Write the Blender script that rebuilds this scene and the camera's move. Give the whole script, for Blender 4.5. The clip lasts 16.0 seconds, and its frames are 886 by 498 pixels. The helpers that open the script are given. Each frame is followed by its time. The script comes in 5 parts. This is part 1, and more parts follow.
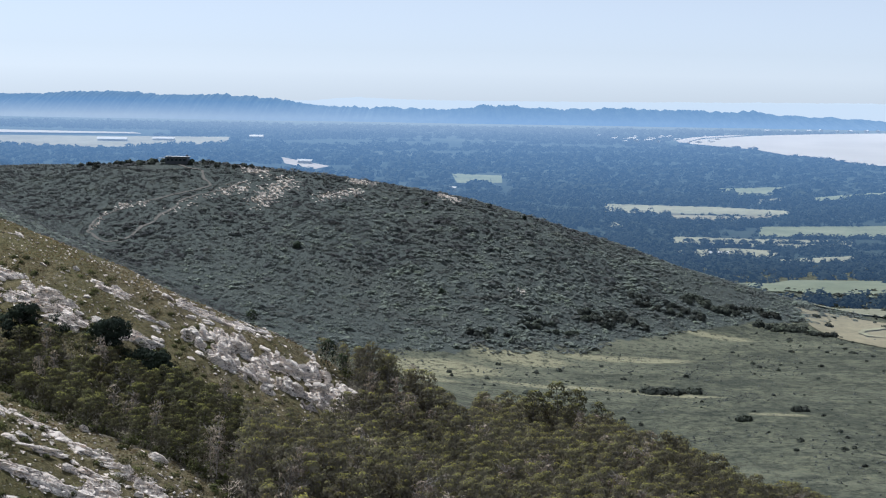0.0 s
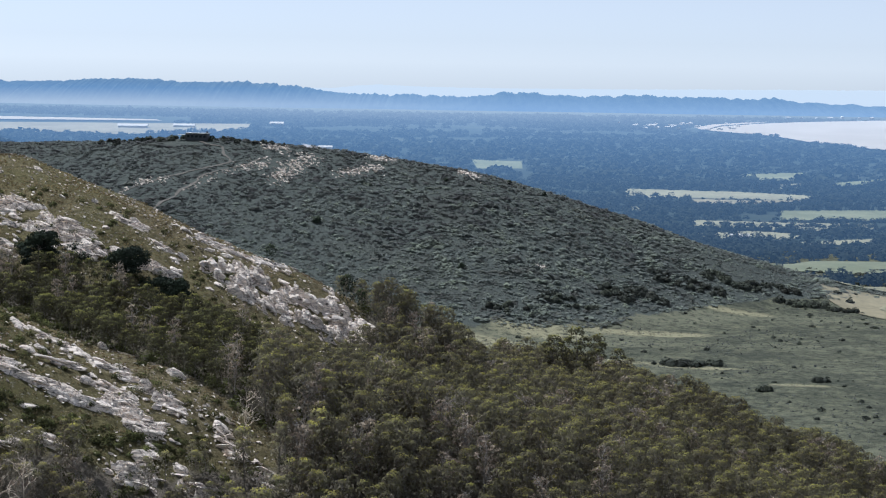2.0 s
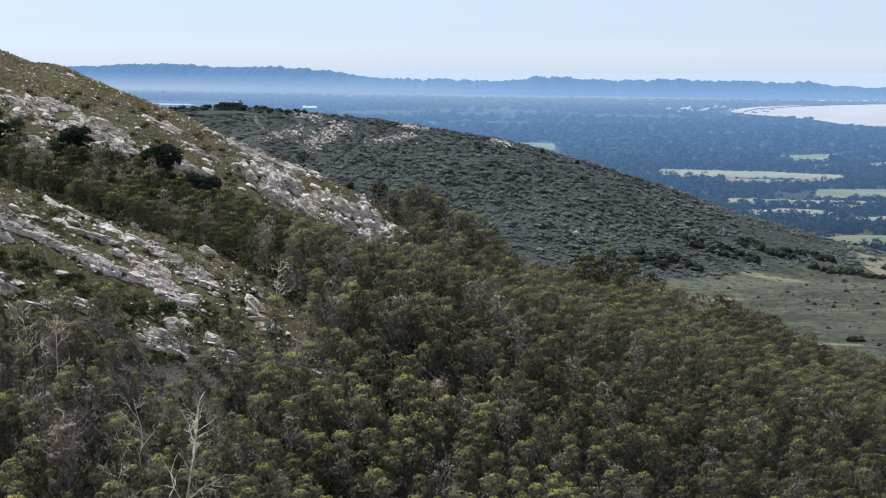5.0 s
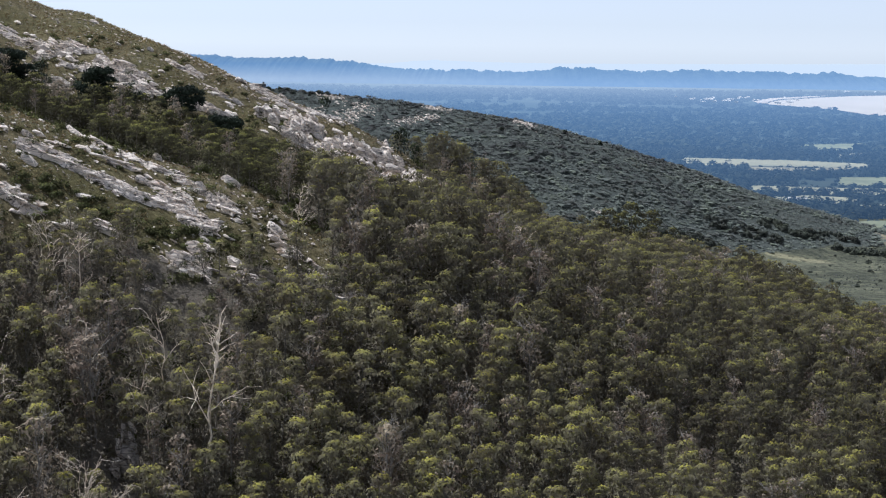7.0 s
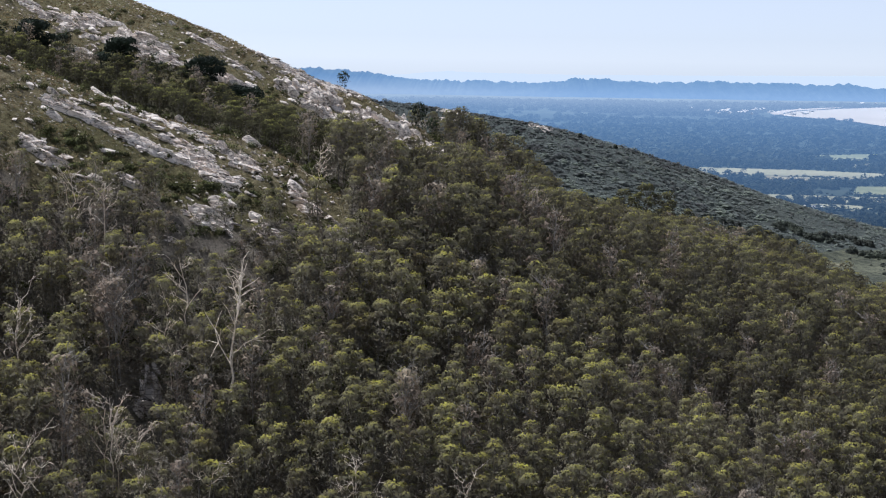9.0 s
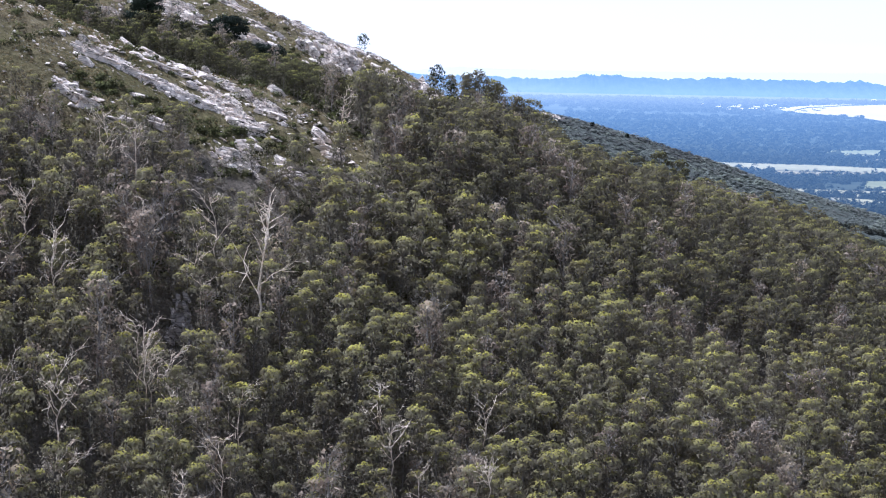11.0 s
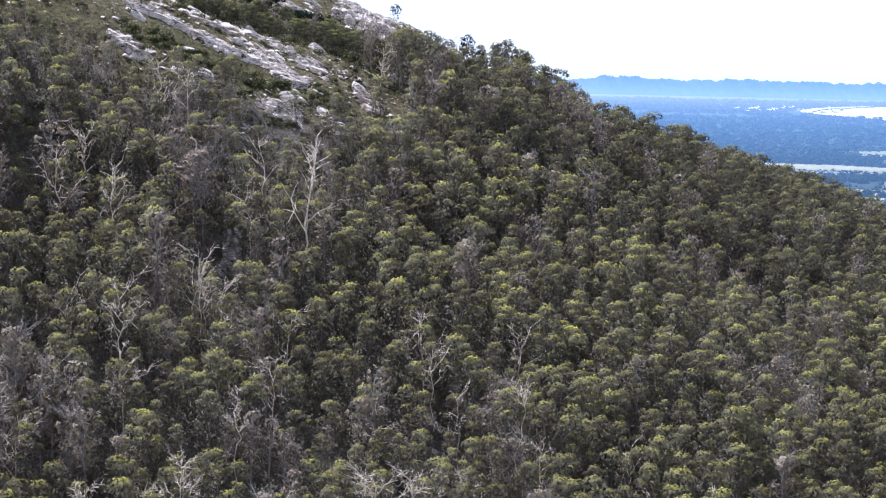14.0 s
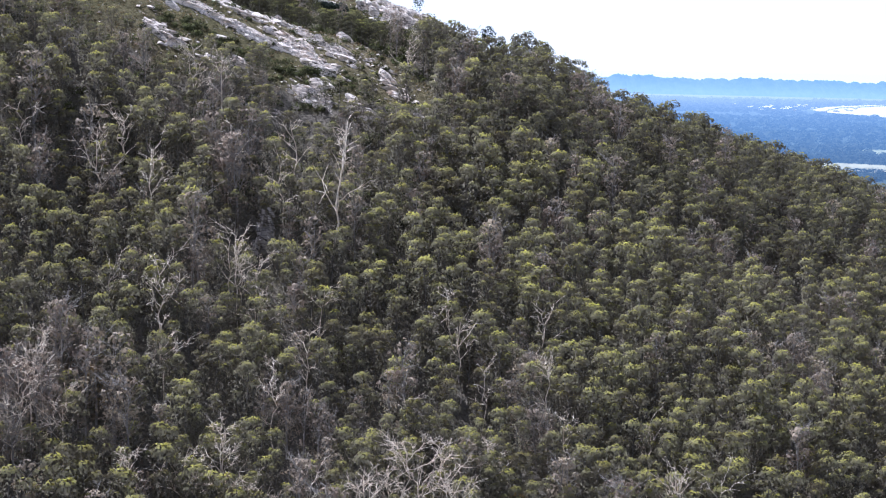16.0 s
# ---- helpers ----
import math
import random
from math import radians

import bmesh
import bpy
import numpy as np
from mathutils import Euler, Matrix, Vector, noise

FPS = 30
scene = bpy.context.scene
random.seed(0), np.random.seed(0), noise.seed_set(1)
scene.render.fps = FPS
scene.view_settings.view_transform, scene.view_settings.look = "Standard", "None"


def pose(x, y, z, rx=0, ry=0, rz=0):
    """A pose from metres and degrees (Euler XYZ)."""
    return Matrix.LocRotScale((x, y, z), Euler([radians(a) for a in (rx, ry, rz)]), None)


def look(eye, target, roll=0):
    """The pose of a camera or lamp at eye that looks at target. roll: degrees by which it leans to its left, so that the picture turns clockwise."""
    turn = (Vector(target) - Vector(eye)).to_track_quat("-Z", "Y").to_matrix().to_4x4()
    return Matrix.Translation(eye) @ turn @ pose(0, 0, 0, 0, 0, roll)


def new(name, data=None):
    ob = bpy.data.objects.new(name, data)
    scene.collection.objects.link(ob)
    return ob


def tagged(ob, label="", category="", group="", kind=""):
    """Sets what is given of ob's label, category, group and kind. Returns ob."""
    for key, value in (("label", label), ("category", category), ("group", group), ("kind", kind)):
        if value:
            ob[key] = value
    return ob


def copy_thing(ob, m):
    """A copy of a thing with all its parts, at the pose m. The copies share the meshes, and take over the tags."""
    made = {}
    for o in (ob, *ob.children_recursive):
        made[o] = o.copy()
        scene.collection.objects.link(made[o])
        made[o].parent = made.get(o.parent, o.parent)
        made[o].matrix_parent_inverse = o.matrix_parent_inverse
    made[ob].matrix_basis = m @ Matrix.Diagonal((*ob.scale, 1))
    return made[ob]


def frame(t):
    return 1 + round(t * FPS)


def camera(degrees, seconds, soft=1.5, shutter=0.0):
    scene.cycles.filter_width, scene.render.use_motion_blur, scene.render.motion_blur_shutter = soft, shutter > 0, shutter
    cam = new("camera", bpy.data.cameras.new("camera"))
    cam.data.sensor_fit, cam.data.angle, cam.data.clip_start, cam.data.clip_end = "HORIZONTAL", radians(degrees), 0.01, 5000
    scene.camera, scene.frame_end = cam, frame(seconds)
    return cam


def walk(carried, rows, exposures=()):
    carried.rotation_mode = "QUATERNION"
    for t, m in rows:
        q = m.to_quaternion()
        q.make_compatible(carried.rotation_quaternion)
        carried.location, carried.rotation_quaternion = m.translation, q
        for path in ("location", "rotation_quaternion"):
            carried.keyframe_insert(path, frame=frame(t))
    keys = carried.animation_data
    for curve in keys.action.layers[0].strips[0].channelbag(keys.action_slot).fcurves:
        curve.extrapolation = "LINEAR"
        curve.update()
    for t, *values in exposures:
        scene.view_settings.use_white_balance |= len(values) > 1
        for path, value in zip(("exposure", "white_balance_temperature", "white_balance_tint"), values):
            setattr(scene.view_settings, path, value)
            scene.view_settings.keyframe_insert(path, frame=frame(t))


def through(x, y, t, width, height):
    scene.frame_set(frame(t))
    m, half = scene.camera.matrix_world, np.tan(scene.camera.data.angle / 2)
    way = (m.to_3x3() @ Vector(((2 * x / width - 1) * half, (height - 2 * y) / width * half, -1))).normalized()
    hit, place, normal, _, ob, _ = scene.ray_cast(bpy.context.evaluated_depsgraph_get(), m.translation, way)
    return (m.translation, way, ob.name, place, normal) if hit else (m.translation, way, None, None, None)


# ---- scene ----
cam = camera(28.8, 16.0, soft=1.15)
PATH = [
    (0, (0.480, 10.278, 211.590), (0.4819, 12.2678, 211.3859), 0.99),
    (0.5, (0.678, 10.642, 209.278), (0.6744, 12.6315, 209.0710), 1.00),
    (1, (0.780, 10.626, 206.846), (0.7706, 12.6155, 206.6370), 1.00),
    (1.5, (0.830, 10.402, 204.438), (0.8160, 12.3903, 204.2250), 0.98),
    (2, (0.860, 10.089, 201.953), (0.8386, 12.0777, 201.7380), 0.95),
    (2.5, (0.890, 9.769, 199.551), (0.8631, 11.7570, 199.3330), 0.92),
    (3, (0.934, 9.486, 197.331), (0.9012, 11.4737, 197.1099), 0.89),
    (3.5, (0.996, 9.259, 194.845), (0.9569, 11.2457, 194.6220), 0.85),
    (6, (1.491, 8.385, 183.453), (1.4173, 10.3697, 183.2200), 0.75),
    (6.5, (1.573, 8.036, 181.485), (1.4925, 10.0199, 181.2490), 0.76),
    (7, (1.630, 7.547, 179.627), (1.5441, 9.5317, 179.3920), 0.77),
    (7.5, (1.654, 6.894, 178.042), (1.5623, 8.8791, 177.8120), 0.79),
    (8, (1.640, 6.059, 176.496), (1.5432, 8.0436, 176.2700), 0.82),
    (8.5, (1.585, 5.032, 174.778), (1.4843, 7.0167, 174.5560), 0.86),
    (9, (1.488, 3.814, 173.120), (1.3849, 5.7988, 172.9000), 0.90),
    (11.5, (0.486, -4.483, 165.676), (0.3673, -2.4994, 165.4530), 1.13),
    (12, (0.227, -6.363, 164.486), (0.1048, -4.3797, 164.2629), 1.18),
    (12.5, (-0.033, -8.233, 163.539), (-0.1572, -6.2491, 163.3160), 1.22),
    (13, (-0.287, -10.062, 162.649), (-0.4146, -8.0788, 162.4271), 1.25),
    (13.5, (-0.531, -11.835, 161.757), (-0.6628, -9.8511, 161.5369), 1.28),
    (14, (-0.764, -13.548, 161.058), (-0.8984, -11.5647, 160.8380), 1.30),
    (14.5, (-0.991, -15.223, 160.474), (-1.1280, -13.2404, 160.2520), 1.31),
    (15, (-1.220, -16.909, 160.151), (-1.3614, -14.9270, 159.9280), 1.31),
    (15.5, (-1.470, -18.691, 159.795), (-1.6156, -16.7085, 159.5731), 1.30),
    (16, (-1.767, -20.694, 159.482), (-1.9164, -18.7120, 159.2610), 1.29),
]
EXPOSURE = ((0, 0.0, 5480, 10), (3.5, 0.0, 5480, 11), (7, 0.06, 5520, 12), (9.2, 0.07, 5520, 14), (11.3, 0.68, 5130, 19), (16, 0.72, 5130, 19))
walk(cam, [(t, look(e, g, r)) for t, e, g, r in PATH], EXPOSURE)

# ---- world, sun, exposure ----
SUN_FROM = Vector((-0.45, 0.27, 1.0)).normalized()
SUN_EL = math.asin(SUN_FROM.z)
SUN_AZ = math.atan2(SUN_FROM.x, SUN_FROM.y)
world = bpy.data.worlds.new("sky")
scene.world = world
world.use_nodes = True
wn = world.node_tree.nodes
sky = wn.new("ShaderNodeTexSky")
sky.sky_type, sky.sun_disc = "NISHITA", False
sky.sun_elevation, sky.sun_rotation = SUN_EL, SUN_AZ
sky.altitude, sky.air_density, sky.dust_density, sky.ozone_density = 200, 0.55, 0.1, 1.0
wn["Background"].inputs[1].default_value = 0.106
haze = wn.new("ShaderNodeHueSaturation")
haze.inputs["Saturation"].default_value = 0.27
world.node_tree.links.new(sky.outputs[0], haze.inputs["Color"])
world.node_tree.links.new(haze.outputs[0], wn["Background"].inputs[0])
sun = new("sun", bpy.data.lights.new("sun", "SUN"))
sun.data.energy, sun.data.angle, sun.data.color = 4.5, radians(0.53), (1.0, 0.95, 0.87)
sun.matrix_world = look(SUN_FROM * 3000, (0, 0, 0))


# ---- materials ----
class Nodes:
    """A node material under construction."""

    def __init__(self, name):
        self.mat = bpy.data.materials.new(name)
        self.mat.use_nodes = True
        self.tree = self.mat.node_tree
        self.bsdf = self.tree.nodes["Principled BSDF"]
        self.out = self.tree.nodes["Material Output"]

    def add(self, kind, **inputs):
        n = self.tree.nodes.new(kind)
        for k, v in inputs.items():
            self.put(n.inputs[k.replace("_", " ")], v)
        return n

    def put(self, socket, v):
        if isinstance(v, bpy.types.NodeSocket):
            self.tree.links.new(v, socket)
        else:
            socket.default_value = v

    def noise(self, scale, detail=6, rough=0.6):
        n = self.add("ShaderNodeTexNoise", Scale=scale, Detail=detail, Roughness=rough)
        self.tree.links.new(self.where(), n.inputs["Vector"])
        return n.outputs["Fac"]

    def where(self):
        if not hasattr(self, "pos"):
            self.pos = self.tree.nodes.new("ShaderNodeNewGeometry").outputs["Position"]
        return self.pos

    def ramp(self, fac, stops):
        n = self.add("ShaderNodeValToRGB", Fac=fac)
        el = n.color_ramp.elements
        while len(el) < len(stops):
            el.new(0.5)
        for e, (p, c) in zip(el, stops):
            e.position, e.color = p, (*c, 1)
        return n.outputs["Color"]

    def mix(self, fac, a, b, mode="MIX"):
        n = self.tree.nodes.new("ShaderNodeMix")
        n.data_type, n.blend_type = "RGBA", mode
        self.put(n.inputs[0], fac)
        self.put(n.inputs[6], a if isinstance(a, bpy.types.NodeSocket) else (*a, 1))
        self.put(n.inputs[7], b if isinstance(b, bpy.types.NodeSocket) else (*b, 1))
        return n.outputs[2]

    def math(self, op, a, b=0.0):
        n = self.tree.nodes.new("ShaderNodeMath")
        n.operation = op
        self.put(n.inputs[0], a)
        self.put(n.inputs[1], b)
        return n.outputs[0]

    def attr(self, name):
        n = self.tree.nodes.new("ShaderNodeAttribute")
        n.attribute_name = name
        return n.outputs["Fac"]

    def island(self):
        return self.tree.nodes.new("ShaderNodeNewGeometry").outputs["Random Per Island"]

    def each(self):
        return self.tree.nodes.new("ShaderNodeObjectInfo").outputs["Random"]

    def bump(self, height, strength, distance):
        n = self.add("ShaderNodeBump", Height=height, Strength=strength, Distance=distance)
        self.tree.links.new(n.outputs[0], self.bsdf.inputs["Normal"])

    def done(self, color, rough=0.9, spec=0.2):
        self.put(self.bsdf.inputs["Base Color"], color if isinstance(color, bpy.types.NodeSocket) else (*color, 1))
        self.put(self.bsdf.inputs["Roughness"], rough)
        self.bsdf.inputs["Specular IOR Level"].default_value = spec
        return self.mat


# blue of the haze that far materials emit
HAZE_TINT = (0.29, 0.51, 0.83)


def haze_glow(n, near, far, most):
    """Paints the haze of kilometres of air into a far material: blue emission growing with Y, paler farthest out."""
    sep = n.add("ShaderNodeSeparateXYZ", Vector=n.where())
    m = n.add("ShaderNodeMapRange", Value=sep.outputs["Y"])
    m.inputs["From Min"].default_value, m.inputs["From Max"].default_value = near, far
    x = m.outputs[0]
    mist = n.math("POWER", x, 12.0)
    n.put(n.bsdf.inputs["Emission Color"], n.mix(mist, HAZE_TINT, (0.55, 0.69, 0.86)))
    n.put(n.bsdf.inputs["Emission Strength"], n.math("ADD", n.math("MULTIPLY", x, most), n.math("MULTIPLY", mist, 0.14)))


def leaf_material(name, dark, mid, tip, through=0.25, patch=0.22):
    """Foliage: every leaf spray differs a little, trees differ more; tip values pale the upper leaves, new growth and
    painted sunlight together.
    """
    n = Nodes(name)
    tip_tone = n.math("ADD", n.attr("tip"), n.math("MULTIPLY", n.math("SUBTRACT", n.island(), 0.5), 0.10))
    c = n.ramp(tip_tone, [(0.0, dark), (0.28, mid), (0.95, tip)])
    tree = n.noise(patch, 2, 0.5)
    dull = n.ramp(tree, [(0.32, (0.70, 0.64, 0.62)), (0.5, (0.98, 0.96, 0.94)), (0.68, (1.3, 1.28, 1.12))])
    c = n.mix(1.0, c, dull, "MULTIPLY")
    n.done(c, 0.7, 0.06)
    tl = n.add("ShaderNodeBsdfTranslucent", Color=c)
    ms = n.add("ShaderNodeMixShader", Fac=through)
    n.tree.links.new(n.bsdf.outputs[0], ms.inputs[1])
    n.tree.links.new(tl.outputs[0], ms.inputs[2])
    n.tree.links.new(ms.outputs[0], n.out.inputs["Surface"])
    return n.mat


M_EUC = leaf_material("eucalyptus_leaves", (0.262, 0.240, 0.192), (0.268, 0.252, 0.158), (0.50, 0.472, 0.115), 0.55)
M_EUC_DARK = leaf_material("dark_eucalyptus_leaves", (0.198, 0.182, 0.148), (0.195, 0.183, 0.116), (0.38, 0.36, 0.09), 0.55)
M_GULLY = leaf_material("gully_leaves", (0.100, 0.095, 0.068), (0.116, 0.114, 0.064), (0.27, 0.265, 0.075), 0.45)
M_RUST = leaf_material("rusty_leaves", (0.30, 0.21, 0.10), (0.40, 0.27, 0.09), (0.52, 0.38, 0.10), 0.4)
M_DRY = leaf_material("dry_leaves", (0.33, 0.27, 0.21), (0.37, 0.305, 0.24), (0.43, 0.365, 0.285), 0.35)
M_UNDER = leaf_material("undergrowth_leaves", (0.26, 0.232, 0.188), (0.28, 0.262, 0.182), (0.33, 0.31, 0.19), 0.48)
M_PINE = leaf_material("pine_needles", (0.030, 0.040, 0.030), (0.046, 0.062, 0.038), (0.07, 0.09, 0.045), 0.15)
M_SHRUB = leaf_material("shrub_leaves", (0.070, 0.075, 0.036), (0.12, 0.13, 0.05), (0.22, 0.235, 0.07), 0.3, 0.3)
# heath greens lean blue-grey: a kilometre of haze painted into the leaf colour
M_HEATH = leaf_material("heath_leaves", (0.145, 0.155, 0.157), (0.162, 0.173, 0.168), (0.195, 0.206, 0.178), 0.5, 0.07)
M_GREENHEATH = leaf_material("green_heath_leaves", (0.240, 0.268, 0.256), (0.272, 0.304, 0.272), (0.335, 0.37, 0.285), 0.5, 0.07)
M_THICKET = leaf_material("thicket_leaves", (0.064, 0.072, 0.064), (0.080, 0.090, 0.074), (0.11, 0.122, 0.09), 0.25, 0.05)
M_TUFT = leaf_material("grass_tufts", (0.13, 0.100, 0.054), (0.22, 0.172, 0.090), (0.38, 0.305, 0.175), 0.35, 0.15)


def bark_material(name, dark, light):
    n = Nodes(name)
    a = n.noise(1.6, 6, 0.65)
    c = n.ramp(a, [(0.3, dark), (0.7, light)])
    n.bump(n.noise(9, 4), 0.5, 0.03)
    return n.done(c, 0.85)


M_BARK = bark_material("bark", (0.11, 0.095, 0.08), (0.25, 0.225, 0.19))
M_GREYBARK = bark_material("grey_bark", (0.19, 0.168, 0.145), (0.38, 0.345, 0.30))
M_DEAD = bark_material("weathered_wood", (0.56, 0.46, 0.35), (0.90, 0.78, 0.63))


def rock_material(name, pale=1.0):
    n = Nodes(name)
    a, b = n.noise(0.35, 8, 0.65), n.noise(2.6, 8, 0.7)
    c = n.ramp(a, [(0.28, (0.56, 0.465, 0.375)), (0.40, (0.78, 0.675, 0.575)), (0.58, (0.89, 0.79, 0.69))])
    c = n.mix(n.ramp(b, [(0.36, (0, 0, 0)), (0.43, (1, 1, 1))]), n.mix(0.6, c, (0.14, 0.12, 0.10)), c)
    lich = n.ramp(n.noise(0.16, 5, 0.6), [(0.66, (0, 0, 0)), (0.72, (1, 1, 1))])
    c = n.mix(n.math("MULTIPLY", lich, 0.45), c, (0.42, 0.24, 0.08))
    # bedding: fine dark partings and lens-shaped joints drawn out along the strike
    m = n.add("ShaderNodeMapping", Vector=n.where())
    m.inputs["Rotation"].default_value = (0, 0, radians(-20))
    m.inputs["Scale"].default_value = (0.30, 1.9, 1.9)
    seam = n.add("ShaderNodeTexNoise", Vector=m.outputs[0], Scale=1.5, Detail=7, Roughness=0.68).outputs["Fac"]
    c = n.mix(n.ramp(seam, [(0.37, (0.92, 0.92, 0.92)), (0.45, (0, 0, 0))]), c, (0.11, 0.095, 0.085))
    c = n.mix(n.ramp(seam, [(0.54, (0, 0, 0)), (0.70, (0.5, 0.5, 0.5))]), c, (0.86, 0.76, 0.67))
    crack = n.add("ShaderNodeTexVoronoi", Vector=m.outputs[0], Scale=1.0)
    crack.feature = "DISTANCE_TO_EDGE"
    cr = n.ramp(crack.outputs["Distance"], [(0.0, (0.12, 0.11, 0.10)), (0.06, (1, 1, 1))])
    c = n.mix(0.8, c, n.mix(1.0, c, cr, "MULTIPLY"))
    c = n.mix(1.0, c, (pale, pale, pale), "MULTIPLY")
    n.bump(n.math("ADD", n.math("MULTIPLY", seam, 1.6), n.math("MULTIPLY", crack.outputs["Distance"], 1.2)), 0.8, 0.10)
    return n.done(c, 0.92, 0.15)


M_ROCK = rock_material("quartzite")
M_DARKROCK = rock_material("lichened_crag", 0.42)


def near_ground():
    n = Nodes("hill_ground")
    big, fine, tuft = n.noise(0.045, 6, 0.65), n.noise(0.9, 8, 0.7), n.noise(3.5, 5, 0.7)
    grass = n.ramp(fine, [(0.30, (0.066, 0.055, 0.034)), (0.5, (0.150, 0.124, 0.067)), (0.70, (0.28, 0.235, 0.138))])
    green = n.ramp(fine, [(0.3, (0.066, 0.060, 0.028)), (0.68, (0.165, 0.145, 0.066))])
    c = n.mix(n.ramp(big, [(0.42, (0, 0, 0)), (0.6, (1, 1, 1))]), grass, green)
    stone = n.ramp(n.noise(1.7, 7, 0.75), [(0.585, (0, 0, 0)), (0.62, (1, 1, 1))])
    c = n.mix(n.math("MULTIPLY", stone, n.attr("rocky")), c, (0.40, 0.37, 0.34))
    litter = n.ramp(tuft, [(0.3, (0.11, 0.095, 0.075)), (0.7, (0.22, 0.19, 0.15))])
    c = n.mix(n.attr("wooded"), c, litter)
    n.bump(n.math("ADD", fine, tuft), 0.8, 0.4)
    return n.done(c, 0.95, 0.1)


def mid_ground():
    """Scrub-covered hill running out into a streaky meadow; the share of scrub is given point by point."""
    n = Nodes("heath_and_meadow")
    a, b = n.noise(0.02, 6, 0.6), n.noise(0.25, 6, 0.7)
    h = n.ramp(b, [(0.3, (0.066, 0.075, 0.070)), (0.6, (0.092, 0.104, 0.092)), (0.8, (0.118, 0.130, 0.108))])
    h = n.mix(n.math("MULTIPLY", n.ramp(a, [(0.5, (0, 0, 0)), (0.65, (1, 1, 1))]), 0.3), h, (0.085, 0.086, 0.072))
    m = n.add("ShaderNodeMapping", Vector=n.where())
    m.inputs["Scale"].default_value = (0.33, 1.0, 1.0)
    streak = n.add("ShaderNodeTexNoise", Vector=m.outputs[0], Scale=0.012, Detail=7, Roughness=0.68).outputs["Fac"]
    b2, f = n.noise(0.10, 9, 0.80), n.noise(0.25, 7, 0.8)
    c = n.ramp(b2, [(0.38, (0.052, 0.055, 0.041)), (0.49, (0.102, 0.108, 0.076)), (0.62, (0.180, 0.178, 0.115))])
    c = n.mix(n.ramp(streak, [(0.50, (0, 0, 0)), (0.585, (0.6, 0.6, 0.6))]), c, (0.205, 0.205, 0.140))
    dry = n.math("MULTIPLY", n.attr("dry"), n.math("ADD", n.math("MULTIPLY", streak, 1.6), n.math("MULTIPLY", n.noise(0.08, 7, 0.75), 0.9)))
    c = n.mix(n.ramp(dry, [(0.66, (0, 0, 0)), (0.92, (0.9, 0.9, 0.9))]), c, (0.31, 0.29, 0.18))
    c = n.mix(n.ramp(streak, [(0.36, (0.8, 0.8, 0.8)), (0.46, (0, 0, 0))]), c, (0.058, 0.064, 0.050))
    c = n.mix(n.ramp(f, [(0.40, (0.9, 0.9, 0.9)), (0.50, (0, 0, 0))]), c, (0.040, 0.045, 0.035))
    share = n.math("ADD", n.attr("heath"), n.math("MULTIPLY", n.math("SUBTRACT", n.noise(0.035, 7, 0.7), 0.5), 1.6))
    c = n.mix(n.ramp(share, [(0.45, (0, 0, 0)), (0.55, (1, 1, 1))]), c, h)
    n.bump(n.math("ADD", b, f), 0.8, 0.8)
    return n.done(c, 0.95, 0.1)


def plain_ground():
    n = Nodes("far_plain")
    a, b = n.noise(0.004, 6, 0.6), n.noise(0.02, 6, 0.7)
    c = n.ramp(b, [(0.3, (0.022, 0.030, 0.022)), (0.6, (0.036, 0.046, 0.030)), (0.8, (0.07, 0.076, 0.050))])
    c = n.mix(n.ramp(a, [(0.56, (0, 0, 0)), (0.7, (0.5, 0.5, 0.5))]), c, (0.10, 0.105, 0.065))
    haze_glow(n, 700, 4700, 0.48)
    return n.done(c, 0.95, 0.1)


M_NEAR, M_MID, M_PLAIN = near_ground(), mid_ground(), plain_ground()


def far_leaves(name, dark, light, near=700, far=4700, most=0.48):
    n = Nodes(name)
    c = n.ramp(n.island(), [(0.0, dark), (1.0, light)])
    c = n.mix(1.0, c, n.ramp(n.noise(0.012, 4), [(0.35, (0.7, 0.7, 0.7)), (0.65, (1.25, 1.2, 1.1))]), "MULTIPLY")
    haze_glow(n, near, far, most)
    return n.done(c, 0.9, 0.1)


M_FARWOOD = far_leaves("far_wood", (0.018, 0.024, 0.019), (0.026, 0.034, 0.024))


def field_material(name, a, b):
    n = Nodes(name)
    c = n.ramp(n.noise(0.012, 7, 0.65), [(0.35, a), (0.65, b)])
    c = n.mix(0.5, c, n.mix(1.0, c, n.ramp(n.noise(0.15, 5, 0.7), [(0.3, (0.6, 0.6, 0.6)), (0.7, (1.3, 1.3, 1.3))]), "MULTIPLY"))
    haze_glow(n, 700, 4700, 0.48)
    return n.done(c, 0.95, 0.1)


M_FGREEN = field_material("green_pasture", (0.15, 0.158, 0.08), (0.22, 0.222, 0.12))
M_FPALE = field_material("dry_pasture", (0.22, 0.205, 0.12), (0.32, 0.295, 0.18))
M_FTAN = field_material("stubble", (0.21, 0.178, 0.10), (0.29, 0.25, 0.15))
M_SAND = field_material("sand", (0.33, 0.27, 0.20), (0.42, 0.35, 0.27))


def plain_material(name, color, rough=0.7, glow=0.0, spec=0.3, metal=0.0):
    n = Nodes(name)
    c = n.mix(1.0, color, n.ramp(n.noise(0.7, 5), [(0.3, (0.82, 0.82, 0.82)), (0.7, (1.1, 1.1, 1.1))]), "MULTIPLY")
    if glow:
        haze_glow(n, 800, 4700, glow)
    n.bsdf.inputs["Metallic"].default_value = metal
    return n.done(c, rough, spec)


